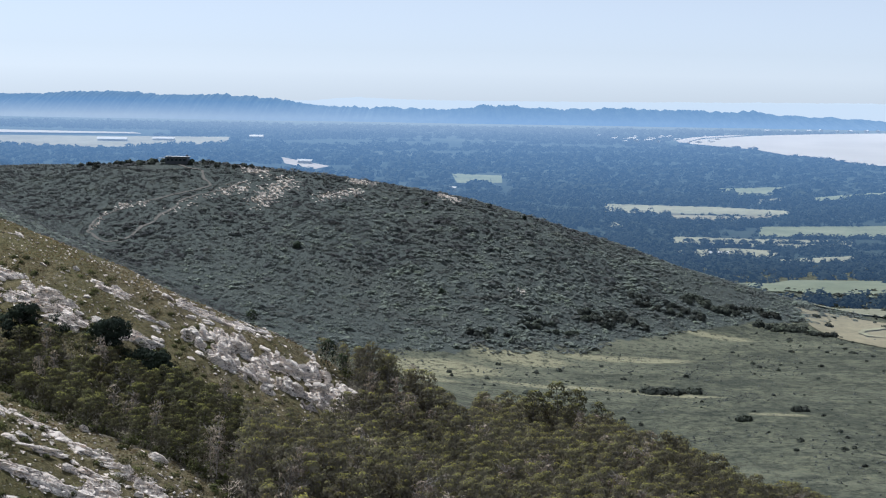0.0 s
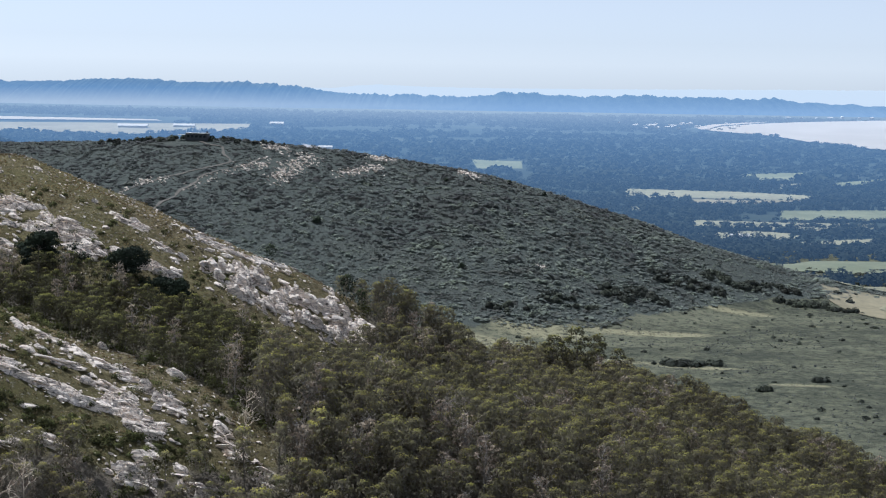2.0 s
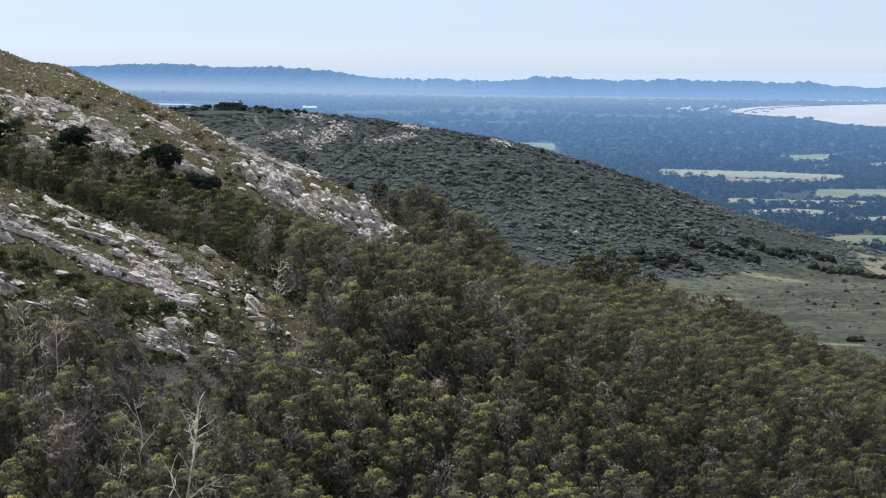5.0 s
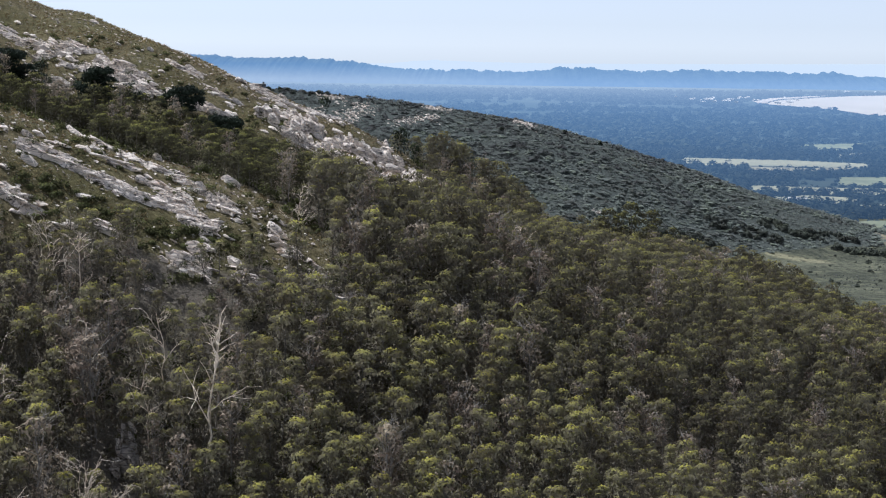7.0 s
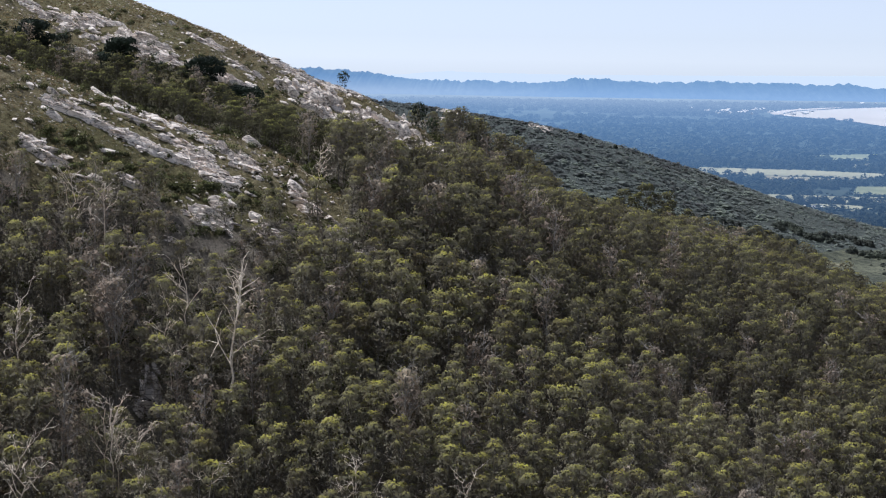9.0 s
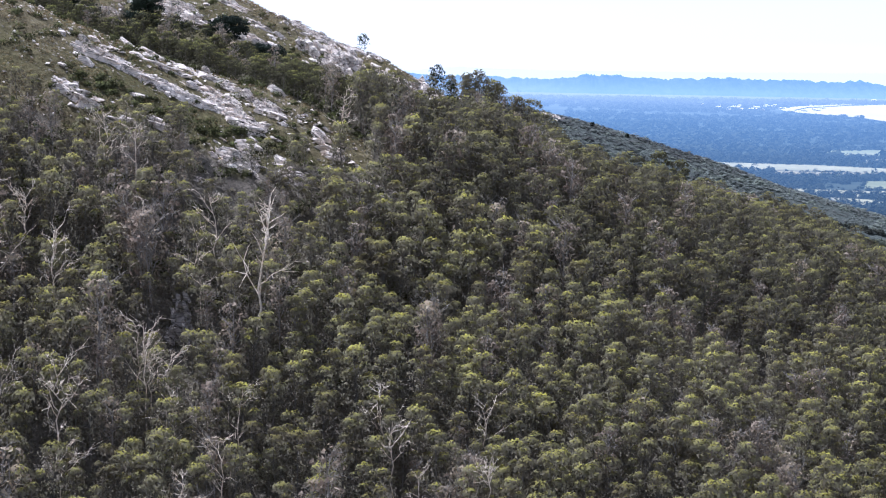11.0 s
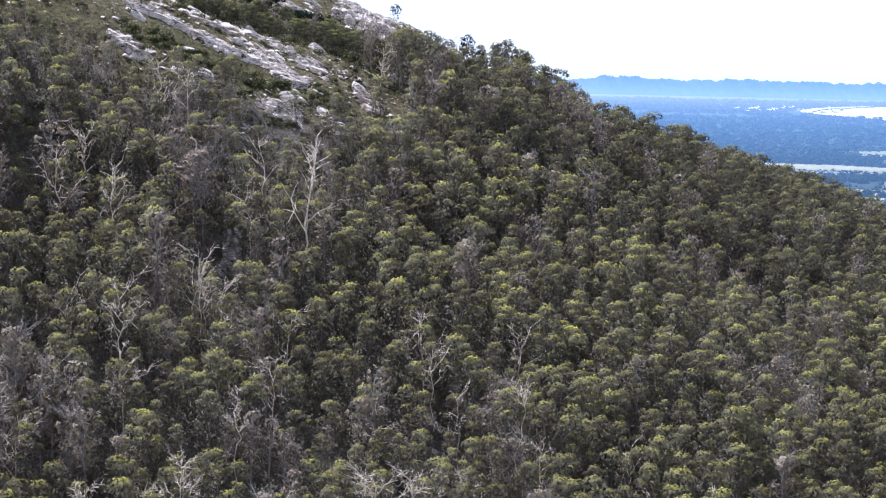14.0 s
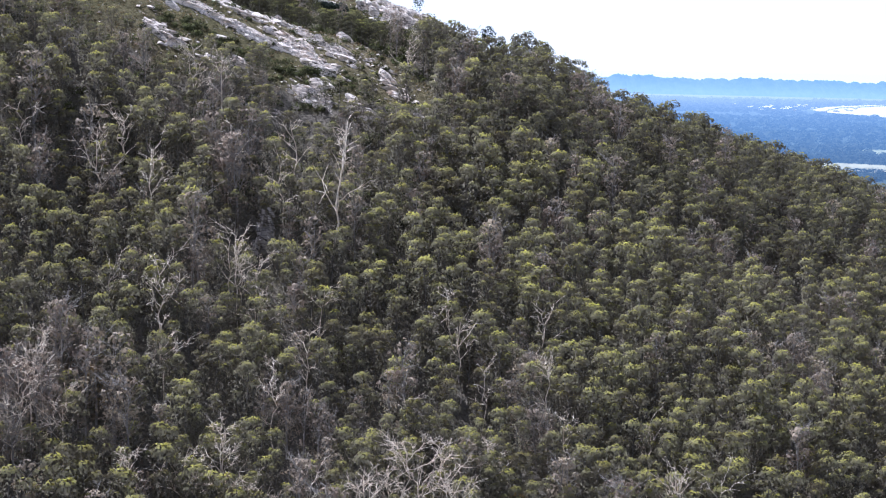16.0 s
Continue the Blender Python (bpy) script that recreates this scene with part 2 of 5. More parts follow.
# glow: haze emission painted onto the distant buildings
M_WHITE = plain_material("white_render", (0.55, 0.54, 0.52), glow=0.22)
M_WALL = plain_material("house_wall", (0.10, 0.105, 0.115))
M_ROOF = plain_material("roof_slab", (0.42, 0.41, 0.39))
M_GLASS = plain_material("window_glass", (0.03, 0.04, 0.05), 0.1, spec=0.6)
M_DIRT = plain_material("dirt_track", (0.125, 0.112, 0.092))


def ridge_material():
    """Wooded ridge with haze painted in as emission, strongest in the low ground and palest towards -X."""
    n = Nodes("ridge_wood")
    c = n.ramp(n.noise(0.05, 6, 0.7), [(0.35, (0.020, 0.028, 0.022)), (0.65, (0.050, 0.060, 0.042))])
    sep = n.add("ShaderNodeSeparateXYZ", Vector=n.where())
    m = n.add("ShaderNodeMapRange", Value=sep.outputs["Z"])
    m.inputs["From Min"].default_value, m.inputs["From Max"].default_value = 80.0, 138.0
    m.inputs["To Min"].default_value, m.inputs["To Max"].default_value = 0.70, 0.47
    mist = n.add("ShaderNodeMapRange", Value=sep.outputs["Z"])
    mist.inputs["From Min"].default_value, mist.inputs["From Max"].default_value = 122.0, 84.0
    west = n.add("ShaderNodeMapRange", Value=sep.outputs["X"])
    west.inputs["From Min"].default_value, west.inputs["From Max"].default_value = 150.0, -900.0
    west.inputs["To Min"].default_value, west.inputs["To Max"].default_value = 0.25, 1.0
    n.put(n.bsdf.inputs["Emission Color"], n.mix(n.math("MULTIPLY", mist.outputs[0], west.outputs[0]), HAZE_TINT, (0.60, 0.72, 0.86)))
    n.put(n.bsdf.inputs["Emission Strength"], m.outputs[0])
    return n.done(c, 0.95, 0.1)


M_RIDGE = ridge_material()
# horizon ridge: its haze is painted as an even pale emission
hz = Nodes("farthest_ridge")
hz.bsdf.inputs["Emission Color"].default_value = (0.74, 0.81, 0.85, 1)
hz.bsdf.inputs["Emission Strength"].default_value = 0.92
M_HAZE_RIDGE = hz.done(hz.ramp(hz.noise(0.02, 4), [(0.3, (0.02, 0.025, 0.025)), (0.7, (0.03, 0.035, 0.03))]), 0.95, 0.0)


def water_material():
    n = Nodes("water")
    # pale base colour and emission paint in the sky's reflection and haze
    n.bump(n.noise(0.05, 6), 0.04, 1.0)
    haze_glow(n, 1400, 4700, 0.1)
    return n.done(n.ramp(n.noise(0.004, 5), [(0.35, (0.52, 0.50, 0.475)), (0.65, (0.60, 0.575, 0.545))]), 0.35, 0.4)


M_WATER = water_material()

# ---- lie of the land ----
CENTRE = np.array((0.0, 3.0, 180.0))
PULL_FROM, PULL = 2900.0, 2000.0


def pulled(p):
    """Brings what lies kilometres away inside the camera's reach, along the line of sight, keeping its apparent size."""
    p = np.asarray(p, float)
    d = p - CENTRE
    r = np.hypot(d[..., 0], d[..., 1])
    k = np.where(r > PULL_FROM, (PULL_FROM + PULL * (1 - np.exp(-np.maximum(r - PULL_FROM, 0) / PULL))) / np.maximum(r, 1), 1.0)
    return CENTRE + d * k[..., None], k


def value_noise(x, y, seed=0):
    xi, yi = np.floor(x).astype(np.int64), np.floor(y).astype(np.int64)
    fx, fy = x - xi, y - yi
    fx, fy = fx * fx * (3 - 2 * fx), fy * fy * (3 - 2 * fy)

    def h(i, j):
        n = (i * 374761393 + j * 668265263 + seed * 1442695041) & 0x7FFFFFFF
        n = ((n ^ (n >> 13)) * 1274126177) & 0x7FFFFFFF
        return ((n ^ (n >> 16)) & 0xFFFF) / 65535.0

    return (h(xi, yi) * (1 - fx) + h(xi + 1, yi) * fx) * (1 - fy) + (h(xi, yi + 1) * (1 - fx) + h(xi + 1, yi + 1) * fx) * fy


def fbm(x, y, seed=0, octaves=4):
    s, a, t = 0.0, 1.0, 0.0
    for o in range(octaves):
        s = s + a * (value_noise(x * 2**o + 17.3 * o, y * 2**o - 9.1 * o, seed + o) - 0.5)
        t += a
        a *= 0.5
    return s / t * 2


def soft_max(a, b, k):
    return k * np.logaddexp(a / k, b / k)


def side(d, r):
    """Rounded positive part of d."""
    return (np.sqrt(d * d + r) + d) / 2


def near_hill(x, y):
    u = np.clip(x / 50, -1.6, 1.5)
    over = x / 50 - u
    za = 153.6 - 14.65 * u - 1.77 * u**2 - 1.46 * u**3 - 22 * over
    ya = 238.8 + 23.1 * u
    zb = 149.3 - 32.0 * u + 3.89 * u**2 + 5.63 * u**3 - 24 * over
    yb = 308.3 + 13.9 * u + 9.2 * u**2
    d = ya - y
    a = za - (0.52 - 0.157 * u) * (side(d, 100) - 2) - 0.16 * (side(-d, 100) - 2)
    d = yb - y
    b = zb - 0.467 * (side(d, 150) - 2.5) - 0.5 * (side(-d, 150) - 2.5)
    dip = 5.0 * np.exp(-(((x - 8) / 24) ** 2) - ((y - 262) / 50) ** 2)
    rise = 8.0 * np.exp(-(((x - 30) / 26) ** 2) - ((y - 375) / 36) ** 2)
    for cx, cy, sx, sy, dz in ((2, 310, 13, 20, 2.8), (52, 345, 13, 25, 4.2), (82, 352, 14, 28, -4.0), (47, 262, 15, 24, -3.0), (-55, 175, 9, 9, -4.0), (-30, 258, 9, 12, 2.5), (17, 252, 13, 18, 2.0), (-24, 309, 13, 12, 2.6), (-11, 312, 9, 12, 1.4), (-48, 306, 14, 14, -1.4), (-79, 308, 7, 14, 1.5), (9.5, 313, 5, 14, -3.3), (-1, 309, 6, 10, 0.9), (22, 252, 12, 14, -1.2), (44, 337, 7, 12, -1.5)):
        rise = rise + dz * np.exp(-(((x - cx) / sx) ** 2) - ((y - cy) / sy) ** 2)
    return soft_max(a, b, 4.0) - dip + rise


HILL_X = (-900, -560, -420, -300, -182, -110, -54, 32, 100, 157, 230, 320, 420)
HILL_Z = (100, 131, 141, 147, 152, 148, 142, 129, 107, 89, 68, 48, 22)


def far_hill(x, y):
    crest = np.interp(x, HILL_X, HILL_Z)
    crest = (crest + np.interp(x - 25, HILL_X, HILL_Z) + np.interp(x + 25, HILL_X, HILL_Z)) / 3
    yc = 1185 - 0.06 * (x + 182)
    d = yc - y
    rough = 7 * fbm(x / 140, y / 140, 5, 4)
    return crest - 0.31 * (side(d, 600) - 6) - 0.4 * (side(-d, 600) - 6) + rough * 0.6


def base(x, y):
    t = np.clip((y - 900) / 1100, 0, 1)
    t = t * t * (3 - 2 * t)
    return 55 * (1 - t) + 9 * t + (1 - t) * 2.5 * fbm(x / 90, y / 90, 3, 3)


def land(x, y):
    x, y = np.asarray(x, float), np.asarray(y, float)
    n = near_hill(x, y)
    h = soft_max(soft_max(n, far_hill(x, y), 4.0), base(x, y), 5.0)
    near = np.clip((520 - np.hypot(x, y)) / 120, 0, 1)
    return h + near * (1.5 * fbm(x / 22, y / 22, 1, 3) + 0.55 * fbm(x / 4, y / 4, 2, 3))


# clearings on the two spurs, as rings of ground points
FRONT_CLEARING = ((-95, 190), (-58, 195), (-51, 196.5), (-48, 200), (-42, 204), (-36, 203), (-31, 210), (-27, 212), (-21, 217), (-22, 222), (-30, 226), (-36, 229), (-46, 233), (-53, 238), (-62, 247), (-95, 247))
BACK_CLEARING = ((-120, 262), (-62, 266), (-57, 269), (-45, 269), (-40, 271), (-34, 270), (-28, 262), (-24, 258), (-21, 263), (-18, 280), (-15, 291), (-15, 303), (-22, 318), (-40, 345), (-130, 360))


def inside(ring, x, y):
    x, y = np.asarray(x, float), np.asarray(y, float)
    r = np.zeros(x.shape, bool)
    for (x0, y0), (x1, y1) in zip(ring, ring[1:] + ring[:1]):
        if y0 != y1:
            r ^= ((y0 > y) != (y1 > y)) & (x < (x1 - x0) * (y - y0) / (y1 - y0) + x0)
    return r


def build(name, verts, faces, mats, slots=None, smooth=False, attrs=None, normals=None):
    """A mesh from arrays: faces all of one corner count."""
    verts, faces = np.asarray(verts, np.float32), np.asarray(faces, np.int32)
    me = bpy.data.meshes.new(name)
    me.vertices.add(len(verts))
    me.vertices.foreach_set("co", verts.ravel())
    n = faces.shape[1]
    me.loops.add(faces.size)
    me.loops.foreach_set("vertex_index", faces.ravel())
    me.polygons.add(len(faces))
    me.polygons.foreach_set("loop_start", np.arange(0, faces.size, n, dtype=np.int32))
    if slots is not None:
        me.polygons.foreach_set("material_index", np.asarray(slots, np.int32))
    me.polygons.foreach_set("use_smooth", np.full(len(faces), smooth))
    for key, v in (attrs or {}).items():
        me.attributes.new(key, "FLOAT", "POINT").data.foreach_set("value", np.asarray(v, np.float32))
    for m in mats:
        me.materials.append(m)
    me.update(calc_edges=True)
    if normals is not None:
        me.polygons.foreach_set("use_smooth", np.full(len(faces), True))
        me.normals_split_custom_set_from_vertices(np.asarray(normals, np.float32))
    return me


def under(ob, parent):
    ob.parent = parent
    return ob


# tracts of dry yellow grass in the meadow
DRY_GRASS = ((0, 895, 45, 26), (-10, 860, 30, 14), (45, 935, 40, 20), (70, 868, 60, 8), (130, 850, 55, 5), (150, 800, 60, 5), (110, 960, 60, 12), (170, 1040, 40, 10), (30, 770, 40, 8))


# ---- ground: one sheet to the horizon ----
def make_ground():
    ang = np.concatenate([np.linspace(-180, -24, 40), np.linspace(-23.6, 23.6, 280), np.linspace(24, 180, 40)])
    rows = np.concatenate([[0.001], np.linspace(20, 125, 16), np.geomspace(127, 480, 230), np.geomspace(486, 3200, 150), np.geomspace(3300, 7900, 40)])
    a, r = np.meshgrid(np.radians(ang), rows)
    x, y = r * np.sin(a), r * np.cos(a)
    z = land(x, y)
    p, k = pulled(np.stack([x, y, z], -1))
    nr, nc = x.shape
    i = np.arange(nr - 1)[:, None] * nc + np.arange(nc - 1)[None, :]
    f = np.stack([i, i + nc, i + nc + 1, i + 1], -1).reshape(-1, 4)
    mx, my = (x[:-1, :-1] + x[1:, 1:]) / 2, (y[:-1, :-1] + y[1:, 1:]) / 2
    rr = np.hypot(mx, my)
    slot = np.zeros(mx.shape, int)
    slot[rr > 470] = 1
    slot[rr > 1900] = 2
    heath = np.clip((far_hill(x, y) - base(x, y) + 2) / 12, 0, 1)
    clear = inside(FRONT_CLEARING, x, y) | inside(BACK_CLEARING, x, y)
    wooded = np.where(clear, 0.0, 1.0)
    rocky = np.clip(0.55 + 0.9 * fbm(x / 14, y / 14, 12, 3), 0, 1)
    dry = np.zeros(x.shape)
    for cx, cy, rx, ry in DRY_GRASS:
        dry = np.maximum(dry, np.exp(-((x - cx) / rx) ** 2 - ((y - cy) / ry) ** 2))
    ob = new("ground", build("ground", p.reshape(-1, 3), f, [M_NEAR, M_MID, M_PLAIN], slot.ravel(), True,
                             {"wooded": wooded.ravel(), "rocky": rocky.ravel(), "heath": heath.ravel(), "dry": dry.ravel()}))
    tagged(ob, "rocky grass hillside, heath hill and meadow running to a wooded plain", "ground", kind="structure")


make_ground()


def ring_sheet(name, ring, mat, label, category, lift=0.4, level=None, cut=60):
    """A flat tract of land, sea or sand given by its outline, cut fine enough to follow the ground."""
    bm = bmesh.new()
    bm.faces.new([bm.verts.new((x, y, 0)) for x, y in ring])
    bmesh.ops.triangulate(bm, faces=bm.faces[:])
    for _ in range(4 if cut > 30 else 6):
        bmesh.ops.subdivide_edges(bm, edges=[e for e in bm.edges if e.calc_length() > cut], cuts=1, use_grid_fill=False)
        bmesh.ops.triangulate(bm, faces=bm.faces[:])
    co = np.array([v.co for v in bm.verts])
    z = (land(co[:, 0], co[:, 1]) if level is None else np.full(len(co), level)) + lift
    p, k = pulled(np.stack([co[:, 0], co[:, 1], z], -1))
    for v, q in zip(bm.verts, p):
        v.co = q
    me = bpy.data.meshes.new(name)
    bm.normal_update()
    for f in bm.faces:
        if f.normal.z < 0:
            f.normal_flip()
    bm.to_mesh(me)
    bm.free()
    me.materials.append(mat)
    return tagged(new(name, me), label, category, kind="structure")


FIELDS = (
    (((250, 2716), (428, 2687), (531, 2633), (510, 2546), (418, 2517), (240, 2539)), M_FPALE, "pale pasture ringed by dark trees"),
    (((331, 2545), (503, 2531), (405, 2438), (323, 2421)), M_FTAN, "bare tan stubble field beside a pasture"),
    (((432, 2345), (700, 2408), (640, 2194), (406, 2203)), M_FGREEN, "green pasture behind a belt of trees"),
    (((283, 2181), (399, 2165), (516, 2164), (498, 2091), (394, 2046), (284, 2074)), M_FPALE, "narrow pale pasture between tree belts"),
    (((275, 2007), (341, 2050), (395, 2014), (375, 1943), (270, 1926)), M_FPALE, "small pale pasture beside tall poplars"),
    (((494, 3132), (640, 3220), (613, 3088), (560, 2962), (476, 2983)), M_FGREEN, "dull green field far out on the plain"),
    (((374, 1918), (472, 1975), (462, 1907), (380, 1869)), M_FPALE, "thin pale pasture behind a dark belt of trees"),
    (((346, 1596), (371, 1616), (440, 1590), (400, 1440), (332, 1386), (335, 1457), (328, 1512)), M_FGREEN, "open green paddock with round dark bushes"),
    (((233, 2384), (247, 2369), (242, 2290), (224, 2287)), M_FPALE, "small bare plot beside a wood"),
    (((619, 2923), (849, 3176), (820, 3066), (612, 2845)), M_FGREEN, "narrow green field far out on the plain"),
    (((522, 2862), (574, 2913), (549, 2806), (511, 2774)), M_FPALE, "little pale pasture among trees"),
    (((-1400, 5138), (-652, 5319), (-601, 4779), (-881, 4386), (-1300, 4529)), M_FTAN, "flat bare airfield beside the lagoon"),
    (((-376, 4039), (-239, 3674), (-261, 3555), (-343, 3758)), M_SAND, "pale cleared plot among the woods"),
    (((18, 3476), (118, 3428), (111, 3193), (27, 3170)), M_FGREEN, "small green clearing in the woods"),
    (((283, 1531), (330, 1626), (421, 1632), (395, 1500), (361, 1400), (305, 1456)), M_FGREEN, "grassy paddock dotted with dark bushes"),
    (((249, 1150), (275, 1262), (330, 1262), (322, 1190), (283, 1152)), M_FPALE, "pale strip of dry grass between belts of scrub"),
    (((258, 1577), (307, 1562), (292, 1460), (264, 1464)), M_FGREEN, "green paddock at the foot of the hill"),
)
for ring, mat, label in FIELDS:
    ring_sheet("field", ring, mat, label, "field", 1.0, None, 60 if ring[0][1] > 1700 else 15)
SEA = ((760, 5480), (850, 5800), (1000, 6080), (1250, 6450), (1620, 6850), (2600, 7600), (1800, 4000), (1007, 4060), (966, 4450), (911, 4570), (890, 4945), (823, 5130), (746, 5360))
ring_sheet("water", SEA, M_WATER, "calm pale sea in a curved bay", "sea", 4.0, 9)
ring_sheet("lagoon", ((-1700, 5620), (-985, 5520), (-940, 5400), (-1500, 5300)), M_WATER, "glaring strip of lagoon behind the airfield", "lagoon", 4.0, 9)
ring_sheet("beach", ((728, 5330), (738, 5500), (832, 5840), (985, 6130), (1120, 6330), (1005, 6060), (862, 5790), (778, 5470), (760, 5340)), M_SAND, "strip of pale sand round the bay", "beach", 7.0, 9)


# ---- distant ridges ----
def ridge(name, xs, tops, y0, depth, mat, label, bumps, seed, foot=0):
    """A long wooded ridge with an uneven tree line."""
    x = np.linspace(xs[0], xs[-1], 1900)
    top = np.interp(x, xs, tops)
    top = top + bumps * (fbm(x / 130, x * 0 + seed, seed, 4) + 0.9 * fbm(x / 26, x * 0 + seed, seed + 7, 4) + 0.5 * fbm(x / 8, x * 0 + seed, seed + 8, 2))
    prof = np.array((0, 0.25, 0.55, 0.8, 0.95, 1.0, 0.9))
    off = np.array((0, 0.15, 0.35, 0.55, 0.75, 0.9, 1.0)) * depth
    X = np.repeat(x[:, None], len(prof), 1)
    Y = y0 + off[None, :] + 60 * fbm(X / 400, X * 0, seed + 2, 2)
    Z = foot + (top[:, None] - foot) * prof[None, :] + bumps * 0.5 * fbm(X / 60, Y / 60, seed + 4, 3)
    p, k = pulled(np.stack([X, Y, Z], -1))
    nr, nc = X.shape
    i = np.arange(nr - 1)[:, None] * nc + np.arange(nc - 1)[None, :]
    f = np.stack([i, i + nc, i + nc + 1, i + 1], -1).reshape(-1, 4)
    tagged(new(name, build(name, p.reshape(-1, 3), f, [mat], None, True)), label, "ridge", kind="structure")


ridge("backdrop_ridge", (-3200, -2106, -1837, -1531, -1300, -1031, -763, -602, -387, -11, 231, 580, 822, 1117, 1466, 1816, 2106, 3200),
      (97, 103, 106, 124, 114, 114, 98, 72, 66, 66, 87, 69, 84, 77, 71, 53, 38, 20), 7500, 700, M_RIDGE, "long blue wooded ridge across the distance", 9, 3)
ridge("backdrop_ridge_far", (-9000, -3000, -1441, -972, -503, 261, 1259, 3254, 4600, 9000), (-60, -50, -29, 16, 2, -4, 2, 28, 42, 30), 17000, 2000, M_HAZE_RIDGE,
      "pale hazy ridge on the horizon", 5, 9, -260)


# ---- plants ----
rng = np.random.default_rng(7)


def sprays(centres, normals, length, width, droop=0.0):
    """Leaf sprays: one three-cornered blade each, broad at the stalk and drooping at the tip."""
    n = len(centres)
    t = rng.normal(size=(n, 3))
    t -= normals * (t * normals).sum(1)[:, None]
    t /= np.linalg.norm(t, axis=1)[:, None] + 1e-9
    b = np.cross(normals, t)
    L = (length * rng.uniform(0.7, 1.3, n))[:, None]
    W = (width * rng.uniform(0.7, 1.3, n))[:, None]
    v = np.stack([centres - t * L * 0.6 - b * W, centres - t * L * 0.6 + b * W, centres + t * L], 1)
    v[:, 2, 2] -= droop * L[:, 0]
    return v.reshape(-1, 3), np.arange(3 * n).reshape(-1, 3)[:, (0, 2, 1)]


def unit(v):
    return v / (np.linalg.norm(v, axis=-1, keepdims=True) + 1e-9)


def tube(path, radii, sides=5):
    path = np.asarray(path, float)
    d = unit(np.gradient(path, axis=0))
    ref = np.array((0.31, 0.95, 0.05))
    u = unit(np.cross(d, ref))
    w = np.cross(d, u)
    a = np.arange(sides) * 2 * np.pi / sides
    ring = path[:, None] + np.asarray(radii)[:, None, None] * (np.cos(a)[None, :, None] * u[:, None] + np.sin(a)[None, :, None] * w[:, None])
    n = len(path)
    i = np.arange(n - 1)[:, None] * sides + np.arange(sides)[None, :]
    j = np.arange(n - 1)[:, None] * sides + (np.arange(sides)[None, :] + 1) % sides
    f = np.concatenate([np.stack([i, j, j + sides], -1).reshape(-1, 3), np.stack([i, j + sides, i + sides], -1).reshape(-1, 3)])
    return ring.reshape(-1, 3), f


def join(parts):
    vs, fs, o = [], [], 0
    for v, f in parts:
        vs.append(v)
        fs.append(f + o)
        o += len(v)
    return np.concatenate(vs), np.concatenate(fs)


def crooked(p0, p1, bend, steps=5):
    t = np.linspace(0, 1, steps)[:, None]
    p = np.asarray(p0) * (1 - t) + np.asarray(p1) * t
    wob = rng.normal(size=(steps, 3)) * bend
    wob[0] = 0
    return p + wob * np.sin(np.pi * np.clip(t * 0.5 + 0.1, 0, 1))


